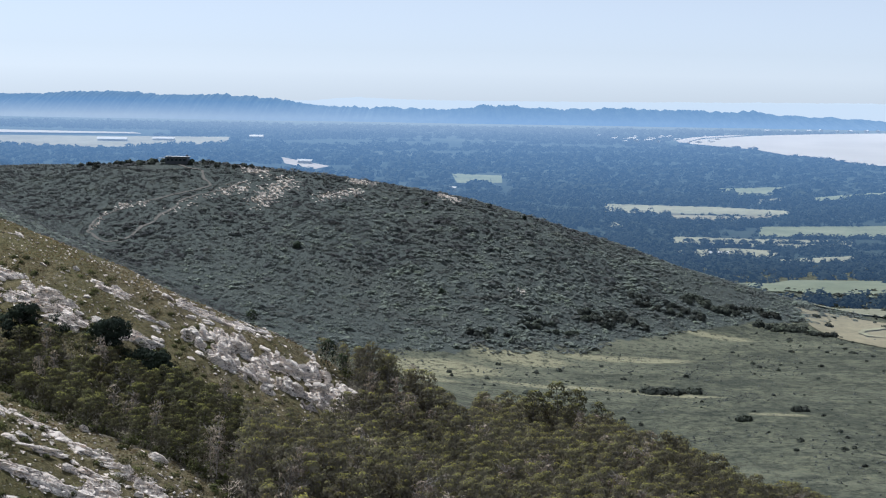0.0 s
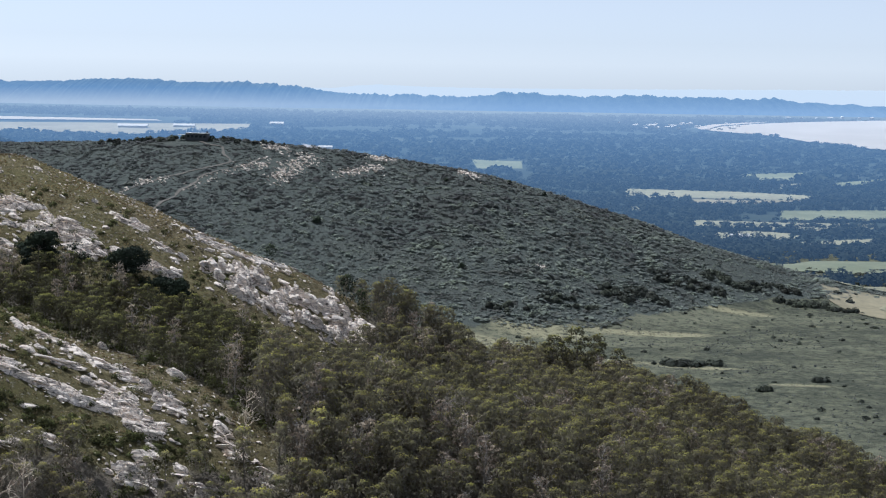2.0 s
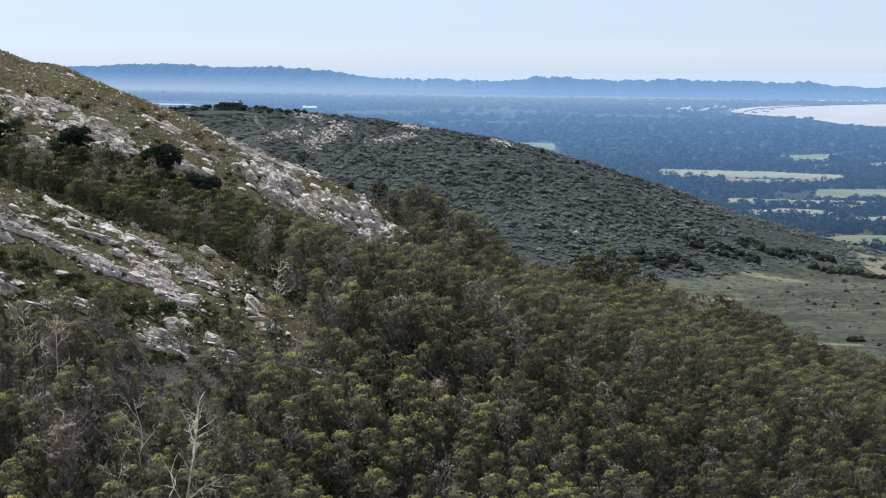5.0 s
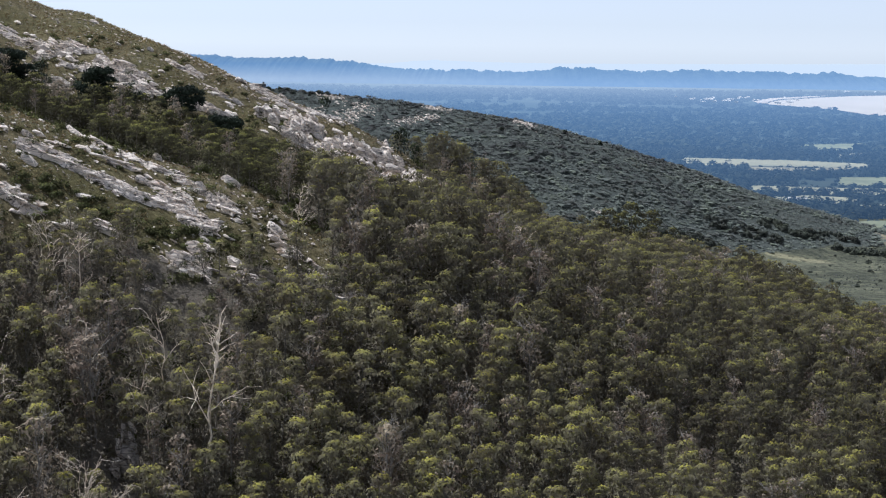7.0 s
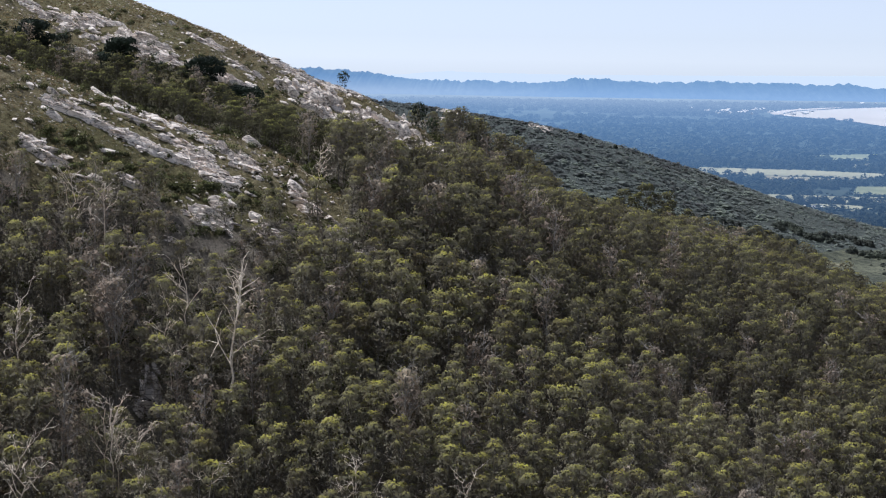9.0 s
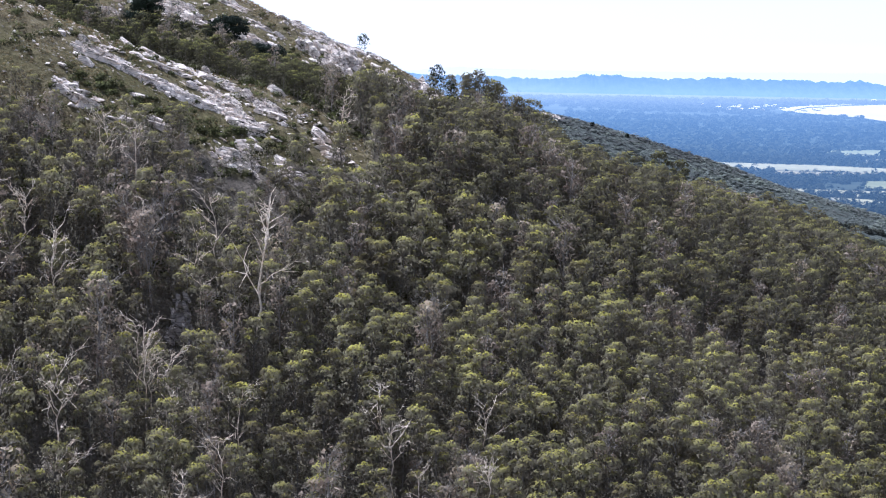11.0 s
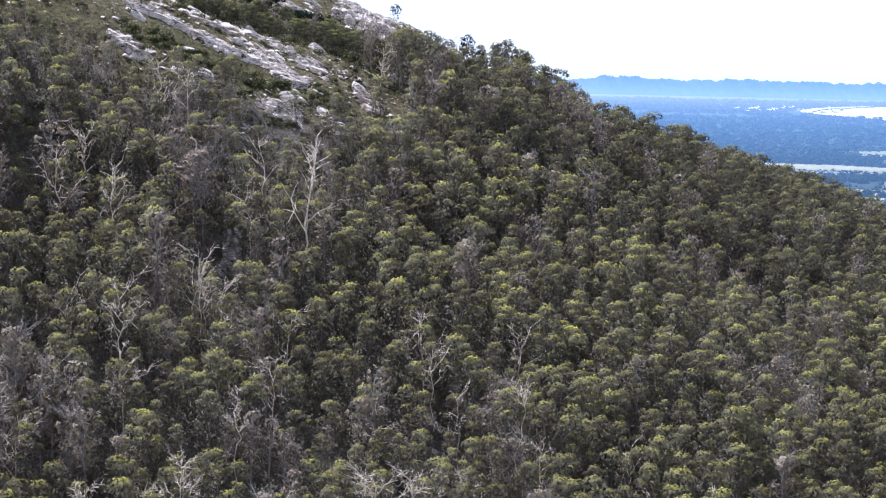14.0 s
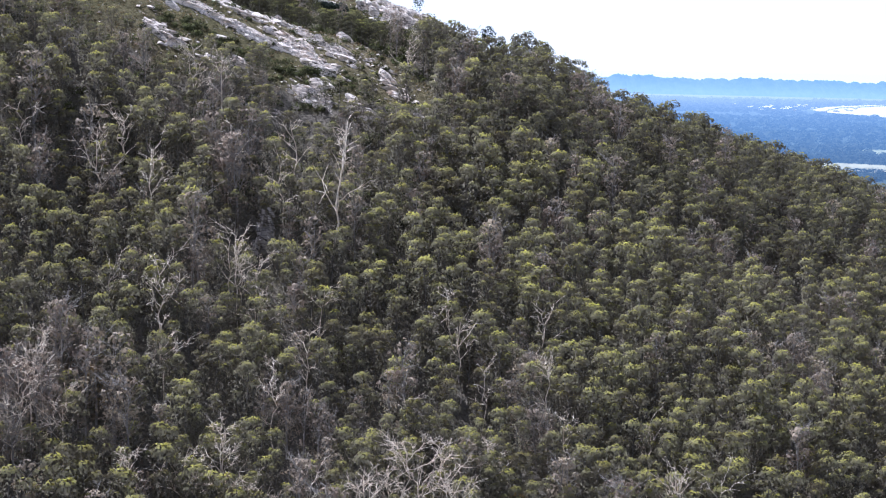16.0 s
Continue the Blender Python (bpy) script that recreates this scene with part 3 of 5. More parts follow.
def eucalyptus(h, clumps, leaves, spread, hang, blade=(0.21, 0.085), low=0.5):
    """Trunk and limb arrays, leaf arrays, the leaves' tip values and soft normals: a slender trunk, umbrella-like leaf caps, fine sprays hanging in skirts below them."""
    lean = rng.normal(size=2) * 0.04 * h
    fresh_sunlit = rng.uniform(0.45, 1.0)
    top = np.array((lean[0], lean[1], h * 0.88))
    wood = [tube(crooked((0, 0, -0.8), top, 0.10, 4), np.linspace(0.12, 0.03, 4) * h / 8, 4)]
    lv, ln, lt = [], [], []
    body, dome, fall = [], [], []
    for c in range(clumps + 1):
        a = c * 2.4 + rng.uniform(-0.5, 0.5)
        if c == clumps:
            up, rad, R, count = 0.88, 0.1, spread * rng.uniform(0.75, 0.95), int(leaves * 2.6)
        else:
            up = 0.56 + 0.28 * (c + 0.5) / clumps + rng.uniform(-0.04, 0.04)
            rad = spread * rng.uniform(0.50, 0.85)
            R, count = spread * rng.uniform(0.45, 0.66), leaves
        q = np.array((lean[0] * up + rad * math.cos(a), lean[1] * up + rad * math.sin(a), h * up))
        if c < clumps:
            wood.append(tube(crooked(top * (up - rng.uniform(0.16, 0.30)) / 0.88, q, 0.05, 3), np.linspace(0.05, 0.018, 3) * h / 8, 3))
        d = unit(rng.normal(size=(count, 3)))
        d[:, 2] = np.abs(d[:, 2]) * 1.15 - 0.22
        s = rng.uniform(0.65, 1.0, count)[:, None] ** 0.5
        lump = 1 + 0.18 * np.sin(d[:, :1] * 5 + c) * np.cos(d[:, 1:2] * 6)
        lv.append(q + d * R * s * lump * np.array((1, 1, 0.72)))
        ln.append(unit(d + rng.normal(size=(count, 3)) * 0.22 + np.array((0, 0, 0.15))))
        dome.append(unit(d + rng.normal(size=(count, 3)) * 0.10 + np.array((0, 0, 0.1))))
        # yellow cap tops: new growth plus a sunlit rim painted into the colour
        lt.append(0.10 + 0.12 * np.clip(d[:, 2] * 3, 0, 1) + np.clip(d[:, 2] * 1.7 - 0.7, 0, 1) * fresh_sunlit * (1.0 if c == clumps else rng.uniform(0.3, 1.0)) * rng.uniform(0.8, 1.0, count))
        k = hang // (clumps + 1)
        g = unit(rng.normal(size=(k, 3)) * np.array((1, 1, 0.3))) * R * rng.uniform(0.55, 1.1, (k, 1))
        fell = rng.uniform(0.0, 1.0, k)
        g[:, 2] = -fell * low * h
        g[:, :2] *= (1.0 + 0.35 * np.sin(fell * 9 + c) * fell)[:, None]
        body.append(q + g)
        fall.append(unit(g * np.array((1, 1, 0)) / R + np.array((rad * math.cos(a), rad * math.sin(a), 0)) * 0.5 + np.array((0, 0, 0.5)) + rng.normal(size=(k, 3)) * 0.25))
    v, f = sprays(np.concatenate(lv), np.concatenate(ln), 0.20, 0.12, 0.3)
    e, out = np.concatenate(body), np.concatenate(fall)
    nrm = unit(rng.normal(size=e.shape) * np.array((1, 1, 0.7)) + out * 0.7)
    nrm *= np.where((nrm * out).sum(1) < 0, -1, 1)[:, None]
    hv, hf = sprays(e, nrm, *blade, 0.5)
    leaf = join([(v, f), (hv, hf)])
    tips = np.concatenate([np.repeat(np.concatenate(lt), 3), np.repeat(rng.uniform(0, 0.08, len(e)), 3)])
    return join(wood), leaf, tips, np.repeat(np.concatenate([np.concatenate(dome), out]), 3, 0)


def twigs(h, n, spread):
    """Bare grey twigs of a dying tree."""
    out = []
    for i in range(n):
        z = h * rng.uniform(0.35, 0.95)
        a = rng.uniform(0, 2 * np.pi)
        L = spread * rng.uniform(0.5, 1.2)
        q = np.array((L * math.cos(a), L * math.sin(a), z + L * rng.uniform(0.3, 1.1)))
        out.append(tube(crooked((0, 0, z), q, 0.1, 3), np.linspace(0.035, 0.014, 3), 3))
        for j in range(3):
            m = np.array((0, 0, z)) + (q - np.array((0, 0, z))) * rng.uniform(0.4, 0.9)
            e = m + rng.normal(size=3) * 0.35 + np.array((0, 0, 0.35))
            out.append(tube(np.stack([m, e]), (0.016, 0.008), 3))
    return join(out)


KINDS = [eucalyptus(rng.uniform(6.6, 8.2), int(rng.integers(2, 5)), 44, rng.uniform(1.1, 1.5), 230) for _ in range(10)]
THIN = [eucalyptus(rng.uniform(6.5, 8.0), 5, 12, 1.15, 130, (0.32, 0.05)) for _ in range(3)]
THIN = [(join([w, twigs(7.5, 20, 1.35)]), l, t, m) for w, l, t, m in THIN]
LOW = [eucalyptus(rng.uniform(6.4, 8.0), 4, 30, rng.uniform(1.1, 1.45), 120, (0.28, 0.13)) for _ in range(6)]
BUSHY = [eucalyptus(rng.uniform(4.0, 5.4), 5, 38, rng.uniform(1.35, 1.8), 110, (0.26, 0.13), 0.6) for _ in range(5)]


def spread_points(x0, x1, y0, y1, step, jitter=0.45):
    gx, gy = np.meshgrid(np.arange(x0, x1, step), np.arange(y0, y1, step))
    gx = gx + rng.uniform(-jitter, jitter, gx.shape) * step
    gy = gy + rng.uniform(-jitter, jitter, gy.shape) * step
    return gx.ravel(), gy.ravel()


def in_fan(x, y, margin=8.0):
    """Within the wedge of land that the flight looks over."""
    return (x < (y + 25) * 0.262 + margin) & (x > -(y + 25) * 0.335 - margin)


# small openings in the wood, below rocks
GLADES = ((-37.0, 172.5, 3.0), (-36.5, 200.0, 4.0), (-20.5, 209.0, 3.6), (-27.0, 208.5, 2.6), (-14, 297, 3.0))


def wood_places():
    x, y = spread_points(-150, 130, 118, 430, 2.3)
    ok = in_fan(x, y, 5) & ~inside(FRONT_CLEARING, x, y) & ~inside(BACK_CLEARING, x, y)
    ok &= fbm(x / 9, y / 9, 21, 2) > -0.8
    u = np.clip(x / 50, -1.6, 1.5)
    ok &= (y < 308.3 + 13.9 * u + 9.2 * u**2 + 16 + np.where(x > 8, 60, 0)) & ~((y > 318) & (x < -25)) & (y > 127 + 0.40 * (x + 45))
    for gx, gy, r in GLADES:
        ok &= np.hypot(x - gx, y - gy) > r
    return x[ok], y[ok]


WX, WY = wood_places()
WS = rng.uniform(0.66, 1.22, len(WX)) * (1 + 0.18 * fbm(WX / 16, WY / 16, 23, 2))
WR = rng.uniform(0, 360, len(WX))
WS = np.where((WX < -25) & (WY > 186) & (WY <= 226), WS * 0.66, WS)
WS = np.where((WX < -24) & (WY > 226), WS * 0.80, np.where((WX < -12) & (WY > 235), WS * 0.8, WS))
order = np.argsort(WY + 0.15 * np.abs(WX))


def merged(name, kinds, xs, ys, scales, turns, which, mat_wood, mat_leaf, label, category, sink=0.1):
    """Many plants as one mesh."""
    WV, WF, LV, LF, LT, LN, wo, lo = [], [], [], [], [], [], 0, 0
    zs = land(xs, ys)
    for x, y, z, s, r, k in zip(xs, ys, zs, scales, turns, which):
        (wv, wf), (lv, lf), lt, nn = kinds[k]
        c, q = math.cos(math.radians(r)), math.sin(math.radians(r))
        m = np.array(((c, -q, 0), (q, c, 0), (0, 0, 1))).T * s
        o = np.array((x, y, z - sink))
        WV.append(wv @ m + o)
        WF.append(wf + wo)
        wo += len(wv)
        LV.append(lv @ m + o)
        LF.append(lf + lo)
        lo += len(lv)
        LT.append(lt)
        LN.append(nn @ (m / s))
    nw = sum(len(f) for f in WF)
    V = np.concatenate(WV + LV)
    F = np.concatenate([np.concatenate(WF), np.concatenate(LF) + wo])
    slot = np.zeros(len(F), int)
    slot[nw:] = 1
    tip = np.concatenate([np.zeros(wo)] + LT)
    N = np.concatenate([np.zeros((wo, 3))] + LN)
    ob = new(name, build(name, V, F, [mat_wood, mat_leaf], slot, False, {"tip": tip}, N))
    return tagged(ob, label, category, kind="stuff")


def tree_thing(name, kind, mat_wood, mat_leaf, label, category, group):
    (wv, wf), (lv, lf), lt, nn = kind
    root = tagged(new(name), label, category, group)
    under(new("trunk", build("trunk", wv, wf, [mat_wood], None, True)), root)
    under(new("crown", build("crown", lv, lf, [mat_leaf], None, False, {"tip": lt}, nn)), root)
    return root


NEAR = order[:300]
REST = order[300:]
grey = 0.45 * np.exp(-(((WX + 43) / 10) ** 2) - ((WY - 178) / 12) ** 2) + 0.6 * np.exp(-(((WX + 52) / 10) ** 2) - ((WY - 141) / 8) ** 2)
dry = fbm(WX / 6, WY / 6, 33, 2) + rng.normal(size=len(WX)) * 0.25 + grey > np.where(WY > 212, 0.62, 0.49)
WS = np.where(dry & (WY < 195) & (rng.uniform(size=len(WX)) < 0.35), WS * 1.45, WS)
first = {}
for i in NEAR:
    k = int(rng.integers(0, 10))
    key = ("dry", k % 3) if dry[i] else ("green", k)
    m = pose(WX[i], WY[i], float(land(WX[i], WY[i])) - 0.1, 0, 0, WR[i]) @ Matrix.Diagonal((WS[i],) * 3 + (1,))
    if key not in first:
        if dry[i]:
            first[key] = tree_thing("dying_tree", THIN[k % 3], M_GREYBARK, M_DRY, "thin dying gum tree with grey-brown twigs in a dense wood", "tree", "dying trees in the wood")
        else:
            first[key] = tree_thing("eucalyptus_tree", KINDS[k], M_BARK, M_EUC, "slender eucalyptus with olive crown and yellow-green tips in a dense wood", "tree", "eucalyptus trees in the wood")
        first[key].matrix_basis = m
    else:
        ob = copy_thing(first[key], m)
        ob.matrix_basis = m
g = REST[~dry[REST]]
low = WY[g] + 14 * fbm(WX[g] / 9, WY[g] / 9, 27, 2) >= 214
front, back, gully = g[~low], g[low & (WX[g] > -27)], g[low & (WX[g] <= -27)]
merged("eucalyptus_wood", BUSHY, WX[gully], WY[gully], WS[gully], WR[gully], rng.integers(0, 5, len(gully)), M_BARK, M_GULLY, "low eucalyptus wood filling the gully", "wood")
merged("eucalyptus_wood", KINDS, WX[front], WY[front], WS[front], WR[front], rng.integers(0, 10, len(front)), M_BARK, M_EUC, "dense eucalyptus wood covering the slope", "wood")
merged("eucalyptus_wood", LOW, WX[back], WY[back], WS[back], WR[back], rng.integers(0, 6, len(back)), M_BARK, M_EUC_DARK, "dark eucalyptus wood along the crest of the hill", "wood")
g = REST[dry[REST]]
merged("dying_wood", THIN, WX[g], WY[g], WS[g], WR[g], rng.integers(0, 3, len(g)), M_GREYBARK, M_DRY, "thin grey dying trees scattered through the wood", "wood")
print("trees", len(WX))


def along(points, step):
    """Even steps along a line of points, and its length."""
    p = np.asarray(points, float)
    d = np.concatenate([[0], np.cumsum(np.hypot(*np.diff(p, axis=0).T))])
    s = np.arange(0, d[-1] + step, step)
    return np.interp(s, d, p[:, 0]), np.interp(s, d, p[:, 1]), d[-1]


TRACKS = (((-214.9, 1053.8), (-200.7, 1033.6), (-191.3, 1037.5), (-179.4, 1060.7), (-169.9, 1083.2), (-160.8, 1105.3), (-140, 1124), (-128, 1140)),
          ((-215, 1053), (-212, 1075), (-195, 1093), (-170, 1110), (-150, 1128), (-160, 1155), (-178, 1170)))


HILL_ROCKS = (
    (((-172.6, 1078.6), (-156.7, 1101.9), (-139.9, 1124.6)), 5, 22), (((-139.1, 1118.6), (-125.9, 1130.4)), 6, 40), (((-117.3, 1102.5), (-107.7, 1132.2), (-98.2, 1149.4)), 9, 150),
    (((-80.8, 1122), (-53.0, 1143.9)), 5, 70), (((-62, 1166), (-45, 1166)), 4, 40), (((-2, 1160), (13, 1155)), 4, 40), (((-132, 1166), (-118, 1162)), 5, 50),
    (((-211.7, 1054.4), (-208.9, 1084.4)), 3, 16), (((-204.9, 1091.5), (-182.5, 1095.7)), 3, 24), (((46, 1030), (50, 1031)), 2, 8))


# ---- far shrubs and woods ----
def clumps(name, x, y, size, height, leaves, mat, label, category, far=False, kind="stuff", group="", card=0.62, lift=0.25, flat=0.5):
    """Bushes or distant tree crowns: each a small uneven cluster of sprays."""
    n = len(x)
    z = land(x, y)
    d = unit(rng.normal(size=(n, leaves, 3)))
    d[..., 2] = np.abs(d[..., 2])
    rad = rng.uniform(0.55, 1.0, (n, leaves, 1))
    c = np.stack([x, y, z], -1)[:, None] + d * rad * np.stack([size, size, height], -1)[:, None]
    nn = unit(d + rng.normal(size=d.shape) * 0.35 + np.array((0, 0, flat)))
    w = np.repeat(size, leaves) * card
    v, f = sprays(c.reshape(-1, 3), nn.reshape(-1, 3), w, w * 0.9)
    tip = np.repeat(np.clip(d[..., 2].ravel() - 0.3, 0, 1) * rng.uniform(0, 1, n * leaves), 3)
    if far:
        v, k = pulled(v)
    soft = np.repeat(unit(d + rng.normal(size=d.shape) * 0.12 + np.array((0, 0, lift))).reshape(-1, 3), 3, 0)
    ob = new(name, build(name, v, f, [mat], None, False, {"tip": tip}, soft))
    return tagged(ob, label, category, group, kind)


x, y = spread_points(-330, 330, 880, 1205, 2.5, 1.3)
hh = far_hill(x, y) - base(x, y) + 9 * fbm(x / 40, y / 40, 8, 4)
ok = (hh > 4) & (np.abs(x) < (y + 25) * 0.27 + 15) & (fbm(x / 25, y / 25, 41, 3) > -0.95)
for pts in TRACKS:
    tx, ty, _ = along(pts, 3.0)
    ok &= np.min(np.hypot(x[:, None] - tx, y[:, None] - ty), 1) > 2.3
ok &= ~((np.abs(x + 184) < 16) & (y > 1160))
for pts, w, n in HILL_ROCKS:
    tx, ty, _ = along(pts, 2.0)
    ok &= (np.min(np.hypot(x[:, None] - tx, (y[:, None] - ty) / 2), 1) > w * 0.75) | (rng.uniform(size=len(x)) < 0.12)
x, y = x[ok], y[ok]
s = (0.7 + rng.exponential(0.6, len(x))).clip(0, 3.4) * (1 + 0.4 * fbm(x / 60, y / 60, 42, 2))
hump = np.clip(fbm(x / 17, y / 22, 44, 3), -0.1, 0.7)
# greener scrub on the lower flank, paled to paint in sun and haze
lowland = np.clip((x + 60) / 160, -0.6, 1) + np.clip((1110 - y) / 120, -0.6, 1) + 1.1 * fbm(x / 45, y / 45, 46, 3) + rng.normal(size=len(x)) * 0.25
for part_of, mat, label in ((lowland < 0.45, M_HEATH, "dense dark scrub covering the top of the far hill"), (lowland >= 0.45, M_GREENHEATH, "dull green scrub on the lower flank of the far hill")):
    clumps("heath_shrubs", x[part_of], y[part_of], s[part_of], (s * (0.34 + 0.9 * np.clip(hump, 0, 1)))[part_of], 14, mat, label, "scrub", card=0.42, lift=1.8, flat=2.4)
print("heath", len(x))

x, y = spread_points(-500, 1100, 1250, 2900, 17)
f = np.zeros(len(x), bool)
for ring, mat, label in FIELDS:
    f |= inside(ring, x, y)
dens = fbm(x / 160, y / 110, 51, 3)
ok = ~f & (np.abs(x) < (y + 25) * 0.28 + 30) & (dens > np.where(y > 2650, -0.5, -0.26)) & (far_hill(x, y) < base(x, y) + 4)
x, y = x[ok], y[ok]
s = rng.uniform(4.5, 8.5, len(x))
clumps("plain_trees", x, y, s, s * rng.uniform(1.0, 1.8, len(x)), 42, M_FARWOOD, "dark tree belts and groves on the plain", "trees", True, card=0.30)
print("belts", len(x))
hx, hy = [], []
for ring, mat, label in FIELDS[:6]:
    px, py, _ = along(ring + ring[:1], 9)
    ok = rng.uniform(size=len(px)) < 0.30 + 0.5 * (fbm(px / 70, py / 70, 55, 2) > 0)
    hx.append(px[ok] + rng.normal(size=ok.sum()) * 4)
    hy.append(py[ok] + rng.normal(size=ok.sum()) * 4)
hx, hy = np.concatenate(hx), np.concatenate(hy)
s = rng.uniform(2.5, 6.0, len(hx))
# dense belts and groves between the fields: a line, its width and the number of trees
BELTS = ((((90, 2330), (169, 2380), (232, 2480)), 60, 190), (((250, 2370), (328, 2375), (425, 2370)), 34, 150), (((425, 2395), (528, 2510), (631, 2660), (740, 2690)), 40, 190),
         (((120, 2010), (215, 2120), (262, 2010), (262, 1930)), 60, 230), (((392, 1990), (468, 2062), (560, 2085)), 26, 90), (((270, 1860), (340, 1800), (470, 1810)), 34, 110),
         (((300, 2118), (420, 2108), (500, 2120)), 6, 40), (((280, 2050), (400, 2048)), 7, 50), (((430, 2180), (640, 2215)), 7, 60), (((480, 2800), (640, 2830), (820, 2950)), 40, 110))
bx, by = [], []
for line, width, count in BELTS:
    px, py, _ = along(line, 1.0)
    i = rng.integers(0, len(px), count)
    bx.append(px[i] + rng.normal(size=count) * width * 0.4)
    by.append(py[i] + rng.normal(size=count) * width * 0.6)
bx, by = np.concatenate(bx), np.concatenate(by)
hx, hy, s = np.concatenate([hx, bx]), np.concatenate([hy, by]), np.concatenate([s, rng.uniform(3.5, 7.5, len(bx))])
clumps("hedge_trees", hx, hy, s, s * rng.uniform(0.8, 1.4, len(hx)), 42, M_FARWOOD, "dark hedgerow trees lining the fields", "trees", True, card=0.30)
x, y = spread_points(-2000, 2300, 2900, 6900, 38)
f = inside(SEA, x, y) | (inside(SEA, x + 90, y + 70) & (y > 5050)) | inside(((-2100, 6200), (-900, 5800), (-880, 5150), (-2100, 5000)), x, y)
for ring, mat, label in FIELDS:
    f |= inside(ring, x, y)
ok = ~f & (np.abs(x) < (y + 25) * 0.28 + 30) & (fbm(x / 520, y / 210, 59, 3) > -0.28)
x, y = x[ok], y[ok]
s = rng.uniform(10, 19, len(x))
clumps("far_woods", x, y, s, s * (0.45 + 0.5 * np.clip(fbm(x / 180, y / 240, 57, 3) + 0.3, 0, 1)), 20, M_FARWOOD, "blue-green woods stretching across the plain", "woods", True, card=0.36)
print("far", len(x))


# ---- rocks ----
def hull_rock(seed, flat=0.6, n=18):
    """An angular boulder: the hull of scattered points, so that it has broken faces."""
    r = np.random.default_rng(seed)
    bm = bmesh.new()
    for p in unit(r.normal(size=(n, 3))) * r.uniform(0.7, 1.0, (n, 1)):
        bm.verts.new((p[0] * 1.25, p[1] * 0.85, p[2] * flat))
    got = bmesh.ops.convex_hull(bm, input=bm.verts[:])
    bmesh.ops.delete(bm, geom=[v for v in bm.verts if not v.link_faces], context="VERTS")
    bmesh.ops.recalc_face_normals(bm, faces=bm.faces[:])
    bmesh.ops.triangulate(bm, faces=bm.faces[:])
    v = np.array([q.co for q in bm.verts])
    bm.verts.index_update()
    f = np.array([[q.index for q in fc.verts] for fc in bm.faces])
    bm.free()
    return v, f


ROCKS = [hull_rock(100 + i, (0.5, 0.7, 0.9, 0.6)[i % 4], 16 + i) for i in range(8)]
PEBBLES = [hull_rock(150 + i, (0.5, 0.8)[i % 2], 9) for i in range(8)]
DIP = 24.0


def turn_matrix(rx, ry, rz):
    return np.array(Euler((radians(rx), radians(ry), radians(rz))).to_matrix())


def stones(name, x, y, size, label, far_set=False):
    """Many stones as one mesh."""
    V, F, o = [], [], 0
    z = land(x, y)
    for i in range(len(x)):
        v, f = PEBBLES[int(rng.integers(0, 8))]
        m = turn_matrix(rng.normal() * 14, DIP + rng.normal() * 14, rng.uniform(-40, 40))
        V.append((v * size[i]) @ m.T + np.array((x[i], y[i], z[i] + 0.3 * size[i])))
        F.append(f + o)
        o += len(v)
    return tagged(new(name, build(name, np.concatenate(V), np.concatenate(F), [M_ROCK])), label, "stones", kind="stuff")


def boulder(x, y, size, kind, stretch=1.0, rise=0.1):
    me = boulder.meshes.get(kind)
    if me is None:
        v, f = ROCKS[kind]
        me = boulder.meshes[kind] = build("boulder", v, f, [M_ROCK])
    ob = new("boulder", me)
    z = float(land(x, y))
    ob.matrix_basis = pose(x, y, z + rise * size, rng.normal() * 10, DIP + rng.normal() * 10, rng.uniform(-35, 35)) @ Matrix.Diagonal((size * stretch, size, size, 1))
    return tagged(ob, "pale angular quartzite boulder on the grassy slope" if stretch < 1.4 else "long pale quartzite slab on the grassy slope", "boulder", "boulders on the slope")


boulder.meshes = {}


def blocks(x, y, seed):
    """Broken rock: for each place the height of its block and the distance to the nearest joint."""
    xi, yi = np.floor(x).astype(np.int64), np.floor(y).astype(np.int64)
    best, second, tall = np.full(x.shape, 9.0), np.full(x.shape, 9.0), np.zeros(x.shape)
    for i in (-1, 0, 1):
        for j in (-1, 0, 1):
            cx, cy = xi + i, yi + j
            jx, jy = value_noise(cx * 1.0, cy * 1.0, seed), value_noise(cx * 1.0, cy * 1.0, seed + 1)
            d = np.hypot(cx + 0.15 + 0.7 * jx - x, cy + 0.15 + 0.7 * jy - y)
            near = d < best
            second = np.where(near, best, np.minimum(second, d))
            tall = np.where(near, value_noise(cx * 1.0, cy * 1.0, seed + 2), tall)
            best = np.minimum(best, d)
    return tall, second - best


